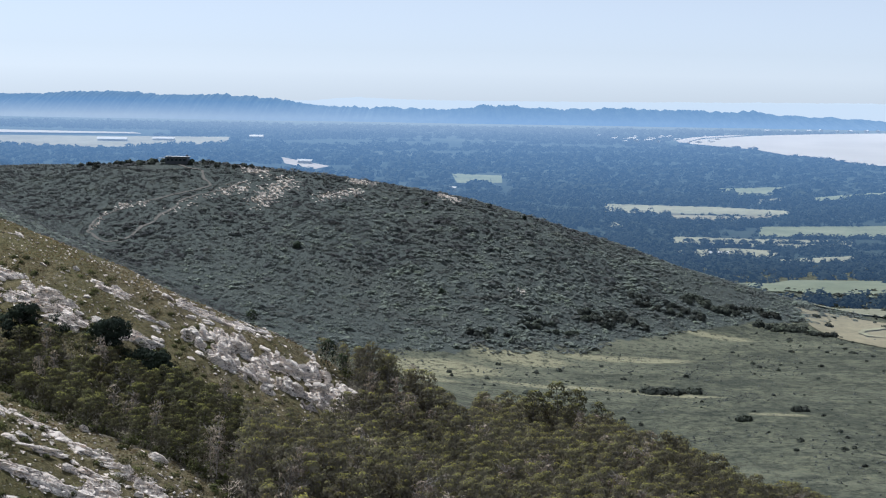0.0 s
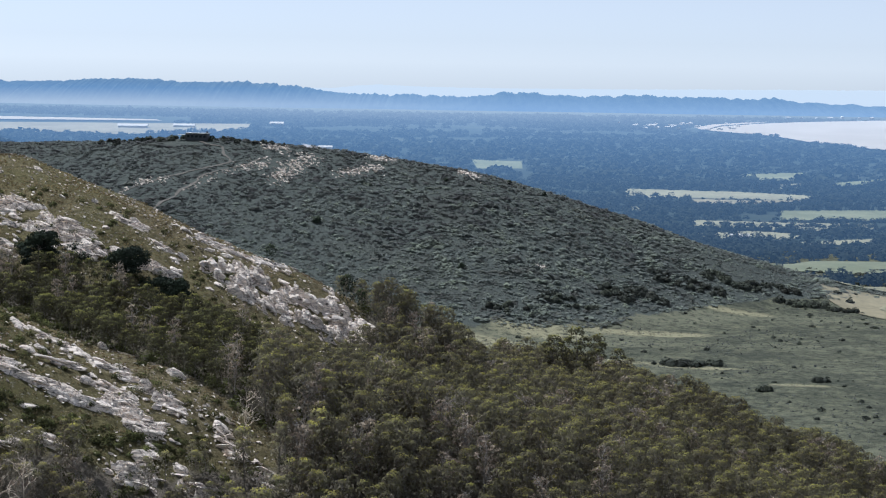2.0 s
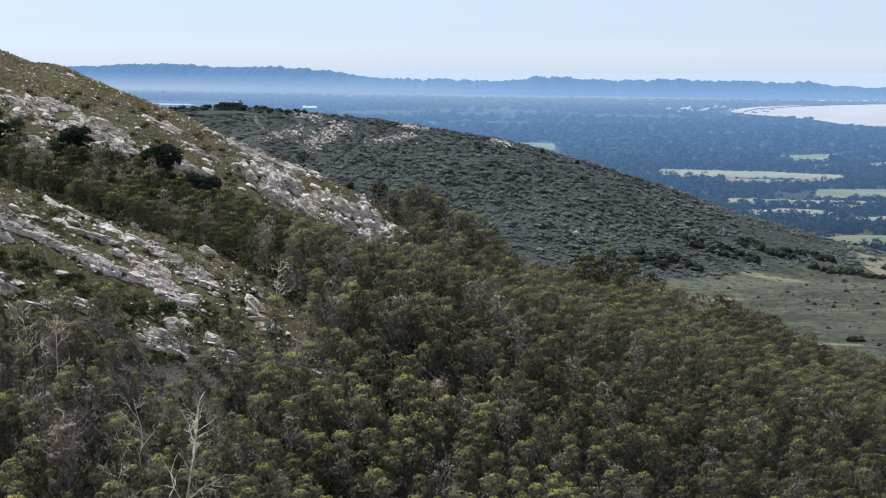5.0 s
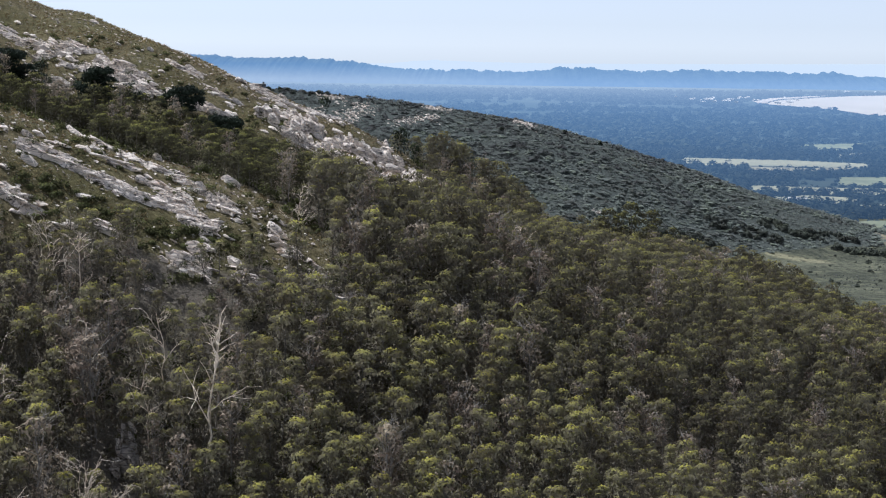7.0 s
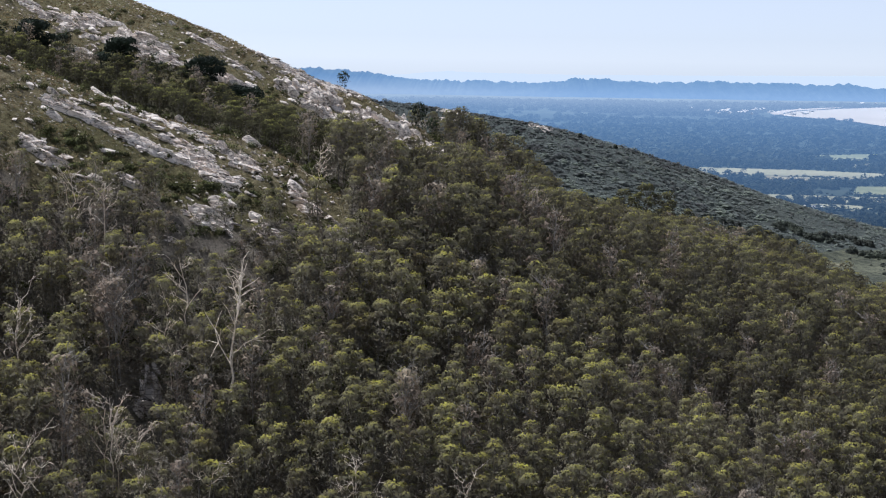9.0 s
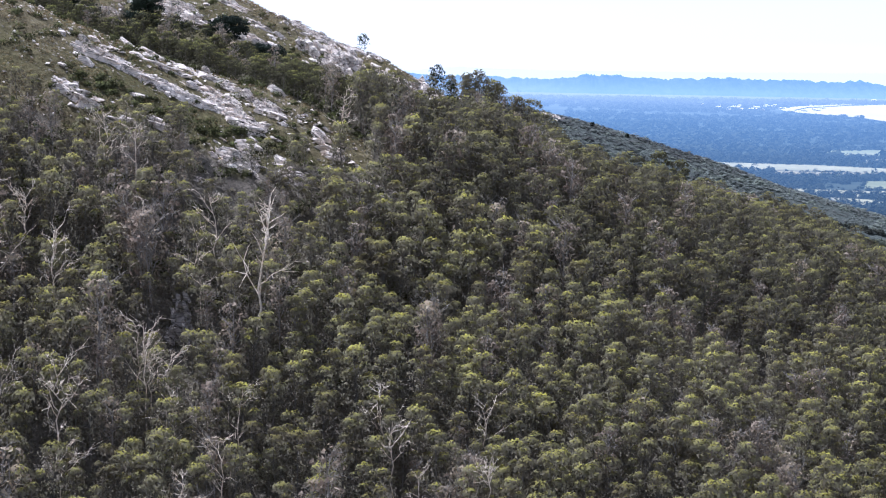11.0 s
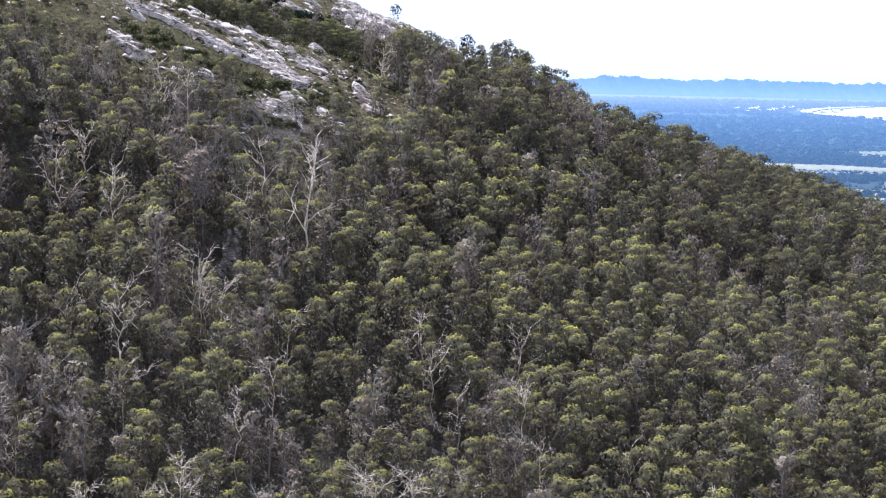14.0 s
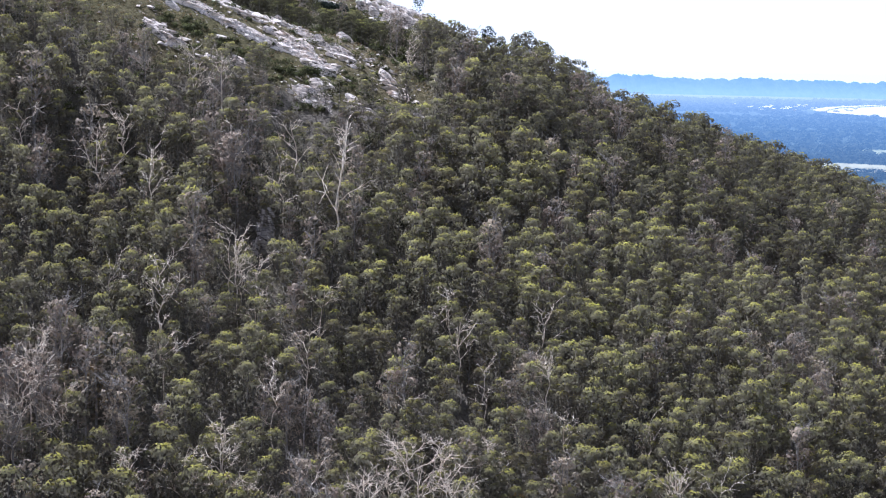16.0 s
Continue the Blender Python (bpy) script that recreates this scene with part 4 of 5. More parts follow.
def outcrop(points, width, height, label, seed):
    """Bedded rock breaking through the turf: ledges along the strike, cracked across, sunk at the rim."""
    step, across = 0.30, 0.15
    bed, thick = (7.0, 0.75) if height < 1.5 else (3.2, 0.95)
    px, py, length = along(points, step)
    n = len(px)
    w = np.arange(-width / 2 - 0.6, width / 2 + 0.6, across)
    tx, ty = np.gradient(px), np.gradient(py)
    l = np.hypot(tx, ty)
    nx, ny = -ty / l, tx / l
    X, Y = px[:, None] + nx[:, None] * w, py[:, None] + ny[:, None] * w
    s = np.arange(n)[:, None] * step
    end = np.minimum(s, s[-1] - s) / 2.0
    u, q = X * 0.94 + Y * 0.34, Y * 0.94 - X * 0.34
    side_in = (width / 2 - np.abs(w)[None, :]) + 1.6 * fbm(u / 4.5, q / 0.9, seed, 3)
    rim = np.clip(np.minimum(side_in, end + 0.8 * fbm(u / 3, q / 0.5, seed + 1, 2)) / 0.5, -0.6, 1)
    turf = np.clip((fbm(u / (bed * 0.9), q / 1.0, seed + 5, 3) + (0.16 if width < 3.2 else 0.08 if height < 1.5 else -0.02)) / 0.14, -0.6, 1)
    rim = np.minimum(rim, turf)
    u = u + 0.5 * fbm(u / 2, q / 2, seed + 9, 2)
    q = q + 0.16 * fbm(u / 2.5, q, seed + 10, 2)
    tall, joint = blocks(u / bed, q / thick, seed + 2)
    small, crack = blocks(u / (bed * 0.26), q / (thick * 0.42), seed + 7)
    inner = np.clip(rim, 0, 1)
    h = height * (0.10 + 0.50 * tall + 0.30 * small) * inner - 0.35 * np.clip(-rim + 0.15, 0, 1)
    h = h - height * (0.70 * np.clip(1 - joint / 0.14, 0, 1) + 0.35 * np.clip(1 - crack / 0.18, 0, 1)) * inner
    h = h + 0.10 * fbm(u / 0.9, q / 0.3, seed + 12, 2) * inner
    Z = land(X, Y) + h
    nr, nc = X.shape
    i = np.arange(nr - 1)[:, None] * nc + np.arange(nc - 1)[None, :]
    f = np.stack([i, i + 1, i + nc + 1, i + nc], -1).reshape(-1, 4)
    ob = tagged(new("rock_outcrop"), label, "rock outcrop", "outcrops on the spurs")
    under(new("bedrock", build("bedrock", np.stack([X, Y, Z], -1).reshape(-1, 3), f[:, ::-1], [M_ROCK])), ob)
    # broken blocks standing out of the bedrock, drawn out along the strike
    r = np.random.default_rng(seed)
    good = np.argwhere(rim > 0.5)
    steep = height > 1.5
    for a, b in good[r.permutation(len(good))[:int(length * width * (1.5 if steep else 1.2))]]:
        size = r.uniform(0.18, 0.42) + r.exponential(0.12)
        kind = int(r.integers(0, 8))
        if kind not in boulder.meshes:
            boulder.meshes[kind] = build("boulder", *ROCKS[kind], [M_ROCK])
        block = under(new("rock_block", boulder.meshes[kind]), ob)
        if steep:
            size *= 1.45
            block.matrix_basis = pose(X[a, b], Y[a, b], Z[a, b] + 0.15 * size, r.normal() * 14, 40 + r.normal() * 14, -20 + r.normal() * 18) @ Matrix.Diagonal((size * r.uniform(0.9, 1.5), size * 0.75, size * r.uniform(0.8, 1.5), 1))
        else:
            block.matrix_basis = pose(X[a, b], Y[a, b], Z[a, b] + 0.02 * size, r.normal() * 8, DIP + r.normal() * 8, 20 + r.normal() * 14) @ Matrix.Diagonal((size * r.uniform(1.3, 3.2), size * 0.7, size * r.uniform(0.5, 0.8), 1))
    return ob


OUTCROPS = (
    (((-58.0, 210.6), (-52.3, 211.4), (-49.2, 212.3), (-45.8, 212.3), (-42.0, 213.7), (-38.6, 214.2), (-34.6, 212.6)), 2.4, 1.0, "long pale bedded slab running down the front spur"),
    (((-53.6, 227.7), (-50.5, 226.5), (-46.3, 224.1)), 1.6, 0.7, "low broken ledge near the crest of the front spur"),
    (((-49.5, 218.7), (-43.5, 217.9), (-38.0, 216.3)), 1.9, 0.9, "narrow pale ledge above the long slab"),
    (((-45.7, 223.8), (-40.8, 221.5), (-37.0, 220.5), (-32.6, 217.7)), 2.4, 1.0, "rough tilted ledge on the front spur"),
    (((-42.5, 216.0), (-38.6, 214.4), (-35.0, 212.0)), 3.0, 1.1, "cracked lower end of the pale slabs"),
    (((-57.5, 200.5), (-53.5, 199.7), (-50.4, 199.0)), 2.6, 1.3, "orange-stained slab above the trees"),
    (((-39.2, 205.0), (-36.4, 206.0), (-33.9, 206.6)), 3.0, 1.4, "broken rocks below the long slab"),
    (((-41.0, 199.2), (-38.0, 200.2)), 2.0, 1.2, "small grey rocks among the trees"),
    (((-31.4, 208.7), (-28.6, 207.2), (-26.0, 207.0)), 2.2, 1.2, "broken ledge at the edge of the wood"),
    (((-29.8, 218.6), (-27.4, 217.5), (-25.6, 215.0)), 2.2, 0.9, "narrow tilted slab beside a dead trunk"),
    (((-23.2, 215.4), (-20.3, 213.5), (-17.2, 212.5)), 3.0, 1.3, "grey rocks half hidden among the trees"),
    (((-47.6, 203.3), (-44.2, 203.2)), 1.8, 0.9, "low rocks among dead branches"),
    (((-75.0, 285.0), (-71.0, 283.0), (-67.5, 281.8), (-63.5, 279.6), (-59.5, 278.4), (-55.0, 277.0)), 6.8, 1.2, "broad pale rock face on the back spur"),
    (((-51.2, 279.0), (-48.1, 279.5), (-44.5, 280.5)), 2.2, 0.9, "small slab beside dark pines"),
    (((-38.5, 292.0), (-35.2, 289.2), (-31.2, 289.6), (-27.0, 291.5), (-22.4, 293.0), (-17.0, 298.0)), 10.0, 1.9, "steep jagged cliff of pale rock on the back spur"),
    (((-44.0, 298.0), (-38.0, 300.0), (-31.0, 301.5)), 2.4, 0.7, "broken ledge along the skyline of the back spur"),
    (((-18.0, 296.0), (-13.7, 300.5), (-8.0, 301.0)), 3.2, 1.6, "rocks among trees below the skyline"),
    (((-84.0, 290.5), (-79.1, 289.0), (-74.8, 285.5)), 3.0, 1.0, "scattered ledges high on the back spur"),
    (((-75.5, 274.0), (-68.0, 272.8)), 2.2, 0.9, "low ledge at the edge of the gully"),
    (((-55.0, 290.8), (-50.4, 289.2), (-45.0, 287.6)), 2.0, 0.7, "thin ledge in the grass of the back spur"),
)
for k, (ring, w, h, label) in enumerate(OUTCROPS):
    outcrop(ring, w, h, label, 200 + 11 * k)


def near_rock(x, y):
    """How close a place lies to an outcrop, 0 to 1."""
    best = np.zeros(np.shape(x))
    for ring, w, h, label in OUTCROPS:
        px, py, _ = along(ring, 1.5)
        d = np.min(np.hypot(np.asarray(x)[..., None] - px, np.asarray(y)[..., None] - py), -1)
        best = np.maximum(best, np.clip(1.25 - d / (w * 0.5 + 2.4), 0, 1))
    return best


x, y = spread_points(-95, -8, 186, 332, 0.62, 0.5)
ok = (inside(FRONT_CLEARING, x, y) | inside(BACK_CLEARING, x, y)) & in_fan(x, y, 4)
x, y = x[ok], y[ok]
chance = 0.08 + 0.26 * np.clip(fbm(x / 7, y / 7, 61, 3) + 0.15, 0, 1) + 0.26 * near_rock(x, y) ** 2
ok = rng.uniform(size=len(x)) < chance
x, y = x[ok], y[ok]
size = rng.uniform(0.10, 0.26, len(x)) + rng.exponential(0.11, len(x)) * (0.6 + near_rock(x, y))
size = np.minimum(size, 0.9)
big = np.argsort(-size)[:260]
rest = np.argsort(-size)[260:]
for i in big:
    boulder(float(x[i]), float(y[i]), float(size[i]) * 1.15, int(rng.integers(0, 8)), float(rng.uniform(1.0, 1.9)))
stones("scattered_stones", x[rest], y[rest], size[rest], "pale loose stones strewn over the grassy slope")
print("stones", len(x))
boulder(-35.0, 226.5, 1.1, 2, 1.3, 0.3)
boulder(-21.2, 224.0, 1.6, 5, 1.2, 0.3)
boulder(-36.2, 208.0, 1.2, 6, 1.1, 0.3)

# a dark crag standing among the trees
crag = tagged(new("crag"), "dark upright crag of jagged grey rock among the trees", "crag")
crag.matrix_basis = pose(-36.9, 175.2, float(land(-36.9, 175.2)) - 0.4) @ Matrix.Diagonal((1.5, 1.5, 1.7, 1))
stack = np.random.default_rng(58)
for k in range(26):
    up = k / 25
    wide = 1.05 * (1 - 0.75 * up)
    a = stack.uniform(0, 2 * np.pi)
    size = stack.uniform(0.28, 0.55) * (1.15 - 0.45 * up)
    ob = under(new("rock_block", build("rock_block", *ROCKS[int(stack.integers(0, 8))], [M_DARKROCK])), crag)
    ob.matrix_basis = pose(wide * math.cos(a), wide * 0.8 * math.sin(a) - 0.4 * (1 - up), 0.1 + 3.0 * up, stack.normal() * 12, 62 + stack.normal() * 16, stack.uniform(-50, 50)) @ Matrix.Diagonal((size * stack.uniform(1.2, 2.0), size * 0.9, size * 0.9, 1))
core = under(new("rock_block", build("rock_block", *ROCKS[2], [M_DARKROCK])), crag)
core.matrix_basis = pose(0, 0.1, 1.1) @ Matrix.Diagonal((0.75, 0.8, 2.1, 1))


# ---- dead trees ----
def dead_tree(x, y, h, seed, girth=1.0, label="bare bleached dead tree standing in the wood"):
    global rng
    keep, rng = rng, np.random.default_rng(seed)
    root = tagged(new("dead_tree"), label, "dead tree", "dead trees in the wood")
    root.matrix_basis = pose(x, y, float(land(x, y)) - 0.1, 0, 0, rng.uniform(0, 360))
    top = np.array((rng.normal() * 0.04 * h, rng.normal() * 0.04 * h, h))
    path = crooked((0, 0, -0.6), top, 0.24, 9)
    v, f = tube(path, np.linspace(0.095, 0.025, 9) * girth * h / 10, 6)
    under(new("trunk", build("trunk", v, f, [M_DEAD], None, True)), root)
    for i in range(int(rng.integers(8, 13))):
        t = rng.uniform(0.40, 0.97)
        p = np.array([np.interp(t, np.linspace(0, 1, 9), path[:, k]) for k in range(3)])
        a = rng.uniform(0, 2 * np.pi)
        L = h * rng.uniform(0.12, 0.32) * (1.3 - 0.7 * t)
        q = p + np.array((math.cos(a) * L, math.sin(a) * L, L * rng.uniform(0.4, 1.5)))
        limb = crooked(p, q, 0.14, 6)
        bits = [tube(limb, np.linspace(0.050, 0.016, 6) * girth * h / 10, 4)]
        for j in range(int(rng.integers(10, 16)) if y < 153 else int(rng.integers(4, 8))):
            m = limb[int(rng.integers(2, 6))]
            e = m + unit(rng.normal(size=3) + np.array((math.cos(a), math.sin(a), 0.7))) * L * rng.uniform(0.3, 0.75)
            bits.append(tube(crooked(m, e, 0.07, 4), np.linspace(0.035, 0.012, 4) * girth * h / 10, 3))
        v, f = join(bits)
        under(new("branch", build("branch", v, f, [M_DEAD], None, True)), root)
    rng = keep
    return root


for k, (x, y, h, g) in enumerate((
        (-24.8, 213.4, 10, 0.8), (-30.0, 178.4, 15, 1.1), (-34.7, 183.8, 11, 1.0), (-55.0, 177.8, 10, 1.0), (-42.4, 179.7, 10, 1.1), (-45.6, 190.1, 9, 0.9),
        (-13.6, 166.2, 9, 0.9), (-10.6, 162.4, 8, 0.8), (-54.2, 139.9, 10, 1.2), (-50.3, 139.6, 9, 1.1), (-35.4, 142.5, 9, 1.1), (-38.0, 139.0, 9, 1.0))):
    dead_tree(x, y, h, 300 + k, g)
for k, (x, y, h, g) in enumerate((
        (-27.1, 142.7, 8, 1.0), (-19.0, 145.1, 8, 0.9), (-14.6, 148.6, 9, 1.0), (-4.6, 163.9, 9, 1.0), (-31.8, 150.3, 9, 0.9), (-64.1, 170.4, 9, 1.0),
        (-43.2, 151.4, 9, 0.9), (-53.9, 145.2, 9, 1.0), (-29.2, 157.4, 9, 0.9), (-28.8, 164.2, 9, 0.8), (-2.0, 160.1, 8, 0.9), (7.1, 163.3, 8, 0.8),
        (-18.4, 155.2, 8, 0.8), (-4.9, 173.9, 9, 0.8), (-54.4, 137.1, 9, 1.1), (1.9, 236.8, 8, 0.8), (-32.6, 139.6, 8, 1.0), (-9.9, 151.8, 8, 0.8))):
    dead_tree(x, y, h, 330 + k, g)

more = np.random.default_rng(77)
for k in range(24):
    if k >= 16:
        x, y = more.uniform(-56, -10), more.uniform(133, 147)
    elif k < 6:
        x, y = more.uniform(-60, -29), more.uniform(158, 196)
    else:
        x, y = more.uniform(-50, 24), more.uniform(142, 172)
    y = max(y, 131 + 0.40 * (x + 45))
    dead_tree(float(x), float(y), float(more.uniform(8.0, 11.5)), 360 + k, float(more.uniform(0.7, 1.0)))


# tall gums standing above the wood on its far crest
tall = None
for x, y, s in ((20, 360, 1.5), (25, 366, 1.65), (30, 368, 1.55), (34.5, 376, 1.3), (31, 372, 1.3), (23, 364, 1.3)):
    m = pose(x, y, float(land(x, y)) - 0.1, 0, 0, x * 41) @ Matrix.Diagonal((s * 1.15, s * 1.15, s, 1))
    if tall is None:
        tall = tree_thing("eucalyptus_tree", KINDS[2], M_BARK, M_GULLY, "tall dark eucalyptus standing above the crest of the wood", "tree", "tall trees on the crest")
        tall.matrix_basis = m
    else:
        copy_thing(tall, m).matrix_basis = m


# lone gums on the rocky skyline
lone = None
for x, y, s in ((-32.0, 303.0, 0.80), (-19.0, 304.8, 1.15), (-16.2, 306.5, 0.85), (-10.5, 308.0, 1.1)):
    m = pose(x, y, float(land(x, y)) - 0.1, 0, 0, x * 57) @ Matrix.Diagonal((s * 0.8, s * 0.8, s, 1))
    if lone is None:
        lone = tree_thing("eucalyptus_tree", BUSHY[1], M_BARK, M_PINE, "small dark gum tree alone on the rocky skyline", "tree", "gums on the skyline")
        lone.matrix_basis = m
    else:
        copy_thing(lone, m).matrix_basis = m


# gums with rust-coloured crowns
rusty = None
for x, y, s in ((-43.5, 134.5, 0.85), (-41.5, 136.0, 0.7), (-49.5, 146.5, 0.8), (-6.5, 152.0, 0.7)):
    m = pose(x, y, float(land(x, y)) - 0.1, 0, 0, y * 37) @ Matrix.Diagonal((s * 1.2, s * 1.2, s, 1))
    if rusty is None:
        rusty = tree_thing("eucalyptus_tree", KINDS[5], M_BARK, M_RUST, "eucalyptus with a rusty orange crown in the wood", "tree", "rusty trees in the wood")
        rusty.matrix_basis = m
    else:
        copy_thing(rusty, m).matrix_basis = m


# ---- pines, shrubs and grass on the spurs ----
def pine(x, y, h, spread, seed, label):
    global rng
    keep, rng = rng, np.random.default_rng(seed)
    root = tagged(new("pine_tree"), label, "pine", "dark pines in the gully")
    root.matrix_basis = pose(x, y, float(land(x, y)) - 0.1, 0, 0, rng.uniform(0, 360))
    wood = [tube(crooked((0, 0, -0.6), (0, 0, h * 0.9), 0.12, 6), np.linspace(0.18, 0.04, 6), 6)]
    c, nn = [], []
    for i in range(34):
        t = rng.uniform(0.06, 0.92)
        a = rng.uniform(0, 2 * np.pi)
        r = spread * 0.8 * math.sqrt(max(0.05, 1 - ((t - 0.42) / 0.58) ** 2)) * rng.uniform(0.4, 1.0)
        q = np.array((r * math.cos(a), r * math.sin(a), h * t))
        wood.append(tube(crooked((0, 0, h * (t - 0.12)), q, 0.05, 4), np.linspace(0.05, 0.015, 4), 3))
        d = unit(rng.normal(size=(110, 3)))
        d[:, 2] = np.abs(d[:, 2]) - 0.25
        c.append(q + d * spread * 0.42 * rng.uniform(0.5, 1, (110, 1)) * np.array((1, 1, 0.7)))
        nn.append(unit(d + rng.normal(size=(110, 3)) * 0.4))
    v, f = join(wood)
    under(new("trunk", build("trunk", v, f, [M_BARK], None, True)), root)
    v, f = sprays(np.concatenate(c), np.concatenate(nn), 0.30, 0.14, 0.1)
    under(new("crown", build("crown", v, f, [M_PINE], None, False, {"tip": np.zeros(len(v))})), root)
    rng = keep


for k, (x, y, h, s) in enumerate(((-63.0, 269.0, 6.2, 3.2), (-50.8, 274.5, 3.9, 3.9), (-44.0, 273.0, 3.7, 3.6), (-77.0, 273.0, 4.8, 3.6), (46.0, 310.5, 8.0, 1.8))):
    pine(x, y, h, s, 400 + k, "dark dense pine rising from the gully" if k < 4 else "dark conifer standing out of the wood")


def bushes(name, x, y, size, leaves, mat, label, category, blade):
    """Leafy bushes on the near slopes, rounded and uneven, as one mesh."""
    n = len(x)
    z = land(x, y)
    d = unit(rng.normal(size=(n, leaves, 3)))
    d[..., 2] = np.abs(d[..., 2])
    lump = 1 + 0.3 * np.sin(d[..., :1] * 4 + np.arange(n)[:, None, None]) * np.cos(d[..., 1:2] * 5)
    c = np.stack([x, y, z], -1)[:, None] + d * lump * rng.uniform(0.5, 1.0, (n, leaves, 1)) * (size[:, None, None] * np.array((1, 1, 0.85)))
    nn = unit(d + rng.normal(size=d.shape) * 0.45)
    v, f = sprays(c.reshape(-1, 3), nn.reshape(-1, 3), blade, blade * 0.55, 0.1)
    tip = np.repeat(np.clip(d[..., 2].ravel() - 0.35, 0, 1) * rng.uniform(0, 1, n * leaves), 3)
    soft = np.repeat(unit(d + rng.normal(size=d.shape) * 0.25 + np.array((0, 0, 0.15))).reshape(-1, 3), 3, 0)
    return tagged(new(name, build(name, v, f, [mat], None, False, {"tip": tip}, soft)), label, category, kind="stuff")


def open_ground(step, margin=4):
    x, y = spread_points(-100, -5, 184, 340, step, 0.5)
    ok = (inside(FRONT_CLEARING, x, y) | inside(BACK_CLEARING, x, y)) & in_fan(x, y, margin)
    return x[ok], y[ok]


x, y = open_ground(2.0)
low_edge = np.clip((206 - y) / 9, 0, 1) * (y < 240) + np.clip((283 - y) / 8, 0, 1) * (y > 240)
ok = (y < 294) & (rng.uniform(size=len(x)) < np.where(y < 245, 0.26, 0.13) + 0.5 * np.clip(fbm(x / 10, y / 10, 71, 3) - 0.1, 0, 1) + 0.5 * low_edge)
bushes("slope_shrubs", x[ok], y[ok], rng.uniform(0.5, 1.3, ok.sum()), 90, M_SHRUB, "low green shrubs dotted over the rocky slope", "shrubs", 0.17)
bx, by, _ = along(((-56.0, 203.5), (-49.6, 206.0), (-44.0, 207.3), (-40.0, 208.2), (-35.0, 210.0), (-30.0, 213.5)), 0.42)
bx, by = bx + rng.normal(size=len(bx)) * 0.9, by + rng.normal(size=len(by)) * 1.2
bushes("slope_thicket", bx, by, rng.uniform(0.45, 1.15, len(bx)), 110, M_SHRUB, "band of dark green shrubs below the pale slab", "shrubs", 0.17)
bx, by, _ = along(((-62.0, 246.0), (-53.0, 239.0), (-45.0, 235.0), (-36.0, 230.5), (-29.0, 225.5), (-24.0, 222.0)), 0.5)
bx, by = bx + rng.normal(size=len(bx)) * 0.8, by + 1.0 + rng.normal(size=len(by)) * 1.2
bushes("crest_thicket", bx, by, rng.uniform(0.5, 1.2, len(bx)), 110, M_SHRUB, "green shrubs along the edge of the gully", "shrubs", 0.17)
x, y = spread_points(-100, 20, 180, 320, 2.6, 0.5)
ok = in_fan(x, y, 4) & ~inside(FRONT_CLEARING, x, y) & ~inside(BACK_CLEARING, x, y) & (x < -12 + 0.2 * (y - 200)) & (rng.uniform(size=len(x)) < 0.8)
bushes("gully_shrubs", x[ok], y[ok], rng.uniform(0.8, 1.8, ok.sum()), 100, M_SHRUB, "dense undergrowth at the edge of the wood", "shrubs", 0.2)
x = rng.uniform(-88, -38, 60)
y = 273 + rng.normal(size=60) * 3.0
bushes("dark_thicket", x, y, rng.uniform(0.9, 2.1, 60), 160, M_PINE, "dark evergreen bushes crowding round the pines", "shrubs", 0.24)
x, y = spread_points(-90, 60, 125, 240, 2.3, 0.5)
ok = in_fan(x, y, 4) & ~inside(FRONT_CLEARING, x, y) & (y > 127 + 0.40 * (x + 45))
bushes("undergrowth", x[ok], y[ok], rng.uniform(0.8, 1.7, ok.sum()), 36, M_UNDER, "dull twiggy undergrowth beneath the trees", "undergrowth", 0.26)
x, y = open_ground(0.62)
ok = rng.uniform(size=len(x)) < np.clip(0.55 + fbm(x / 6, y / 6, 73, 3), 0.1, 1) * (1 - 0.8 * near_rock(x, y) ** 2)
x, y = x[ok], y[ok]
n = len(x)
c = np.stack([x, y, land(x, y)], -1)
hgt = rng.uniform(0.10, 0.28, n)
V = []
for k in range(3):
    a = rng.uniform(0, 2 * np.pi, n)
    d = np.stack([np.cos(a), np.sin(a), np.zeros(n)], -1)
    o = c + d * 0.10
    up = np.array((0, 0, 1.0)) * hgt[:, None]
    V.append(np.stack([o - d[:, (1, 0, 2)] * np.array((-1, 1, 0)) * 0.13, o + d[:, (1, 0, 2)] * np.array((-1, 1, 0)) * 0.13, o + up + d * 0.16 + d[:, (1, 0, 2)] * 0.05, o + up * 0.9 + d * 0.08], 1))
V = np.concatenate(V).reshape(-1, 3)
tagged(new("grass_tufts", build("grass_tufts", V, np.arange(len(V)).reshape(-1, 4), [M_TUFT], None, False, {"tip": np.tile((0, 0, 1.0, 1.0), len(V) // 4)})),
       "tussocks of dry yellow-green grass on the slope", "grass", kind="stuff")
print("tufts", n)


# ---- the far hill ----
def hill_stones(points, width, count, label, big=2.2):
    px, py, length = along(points, 0.5)
    i = rng.integers(0, len(px), count)
    x = px[i] + rng.normal(size=count) * width * 0.5
    y = py[i] + rng.normal(size=count) * width * 1.1
    return stones("hill_rocks", x, y, rng.uniform(0.5, big, count), label)


for pts, w, n in HILL_ROCKS:
    hill_stones(pts, w * 0.9, int(n * 2.4), "pale rocks showing through the scrub of the far hill", 1.4)


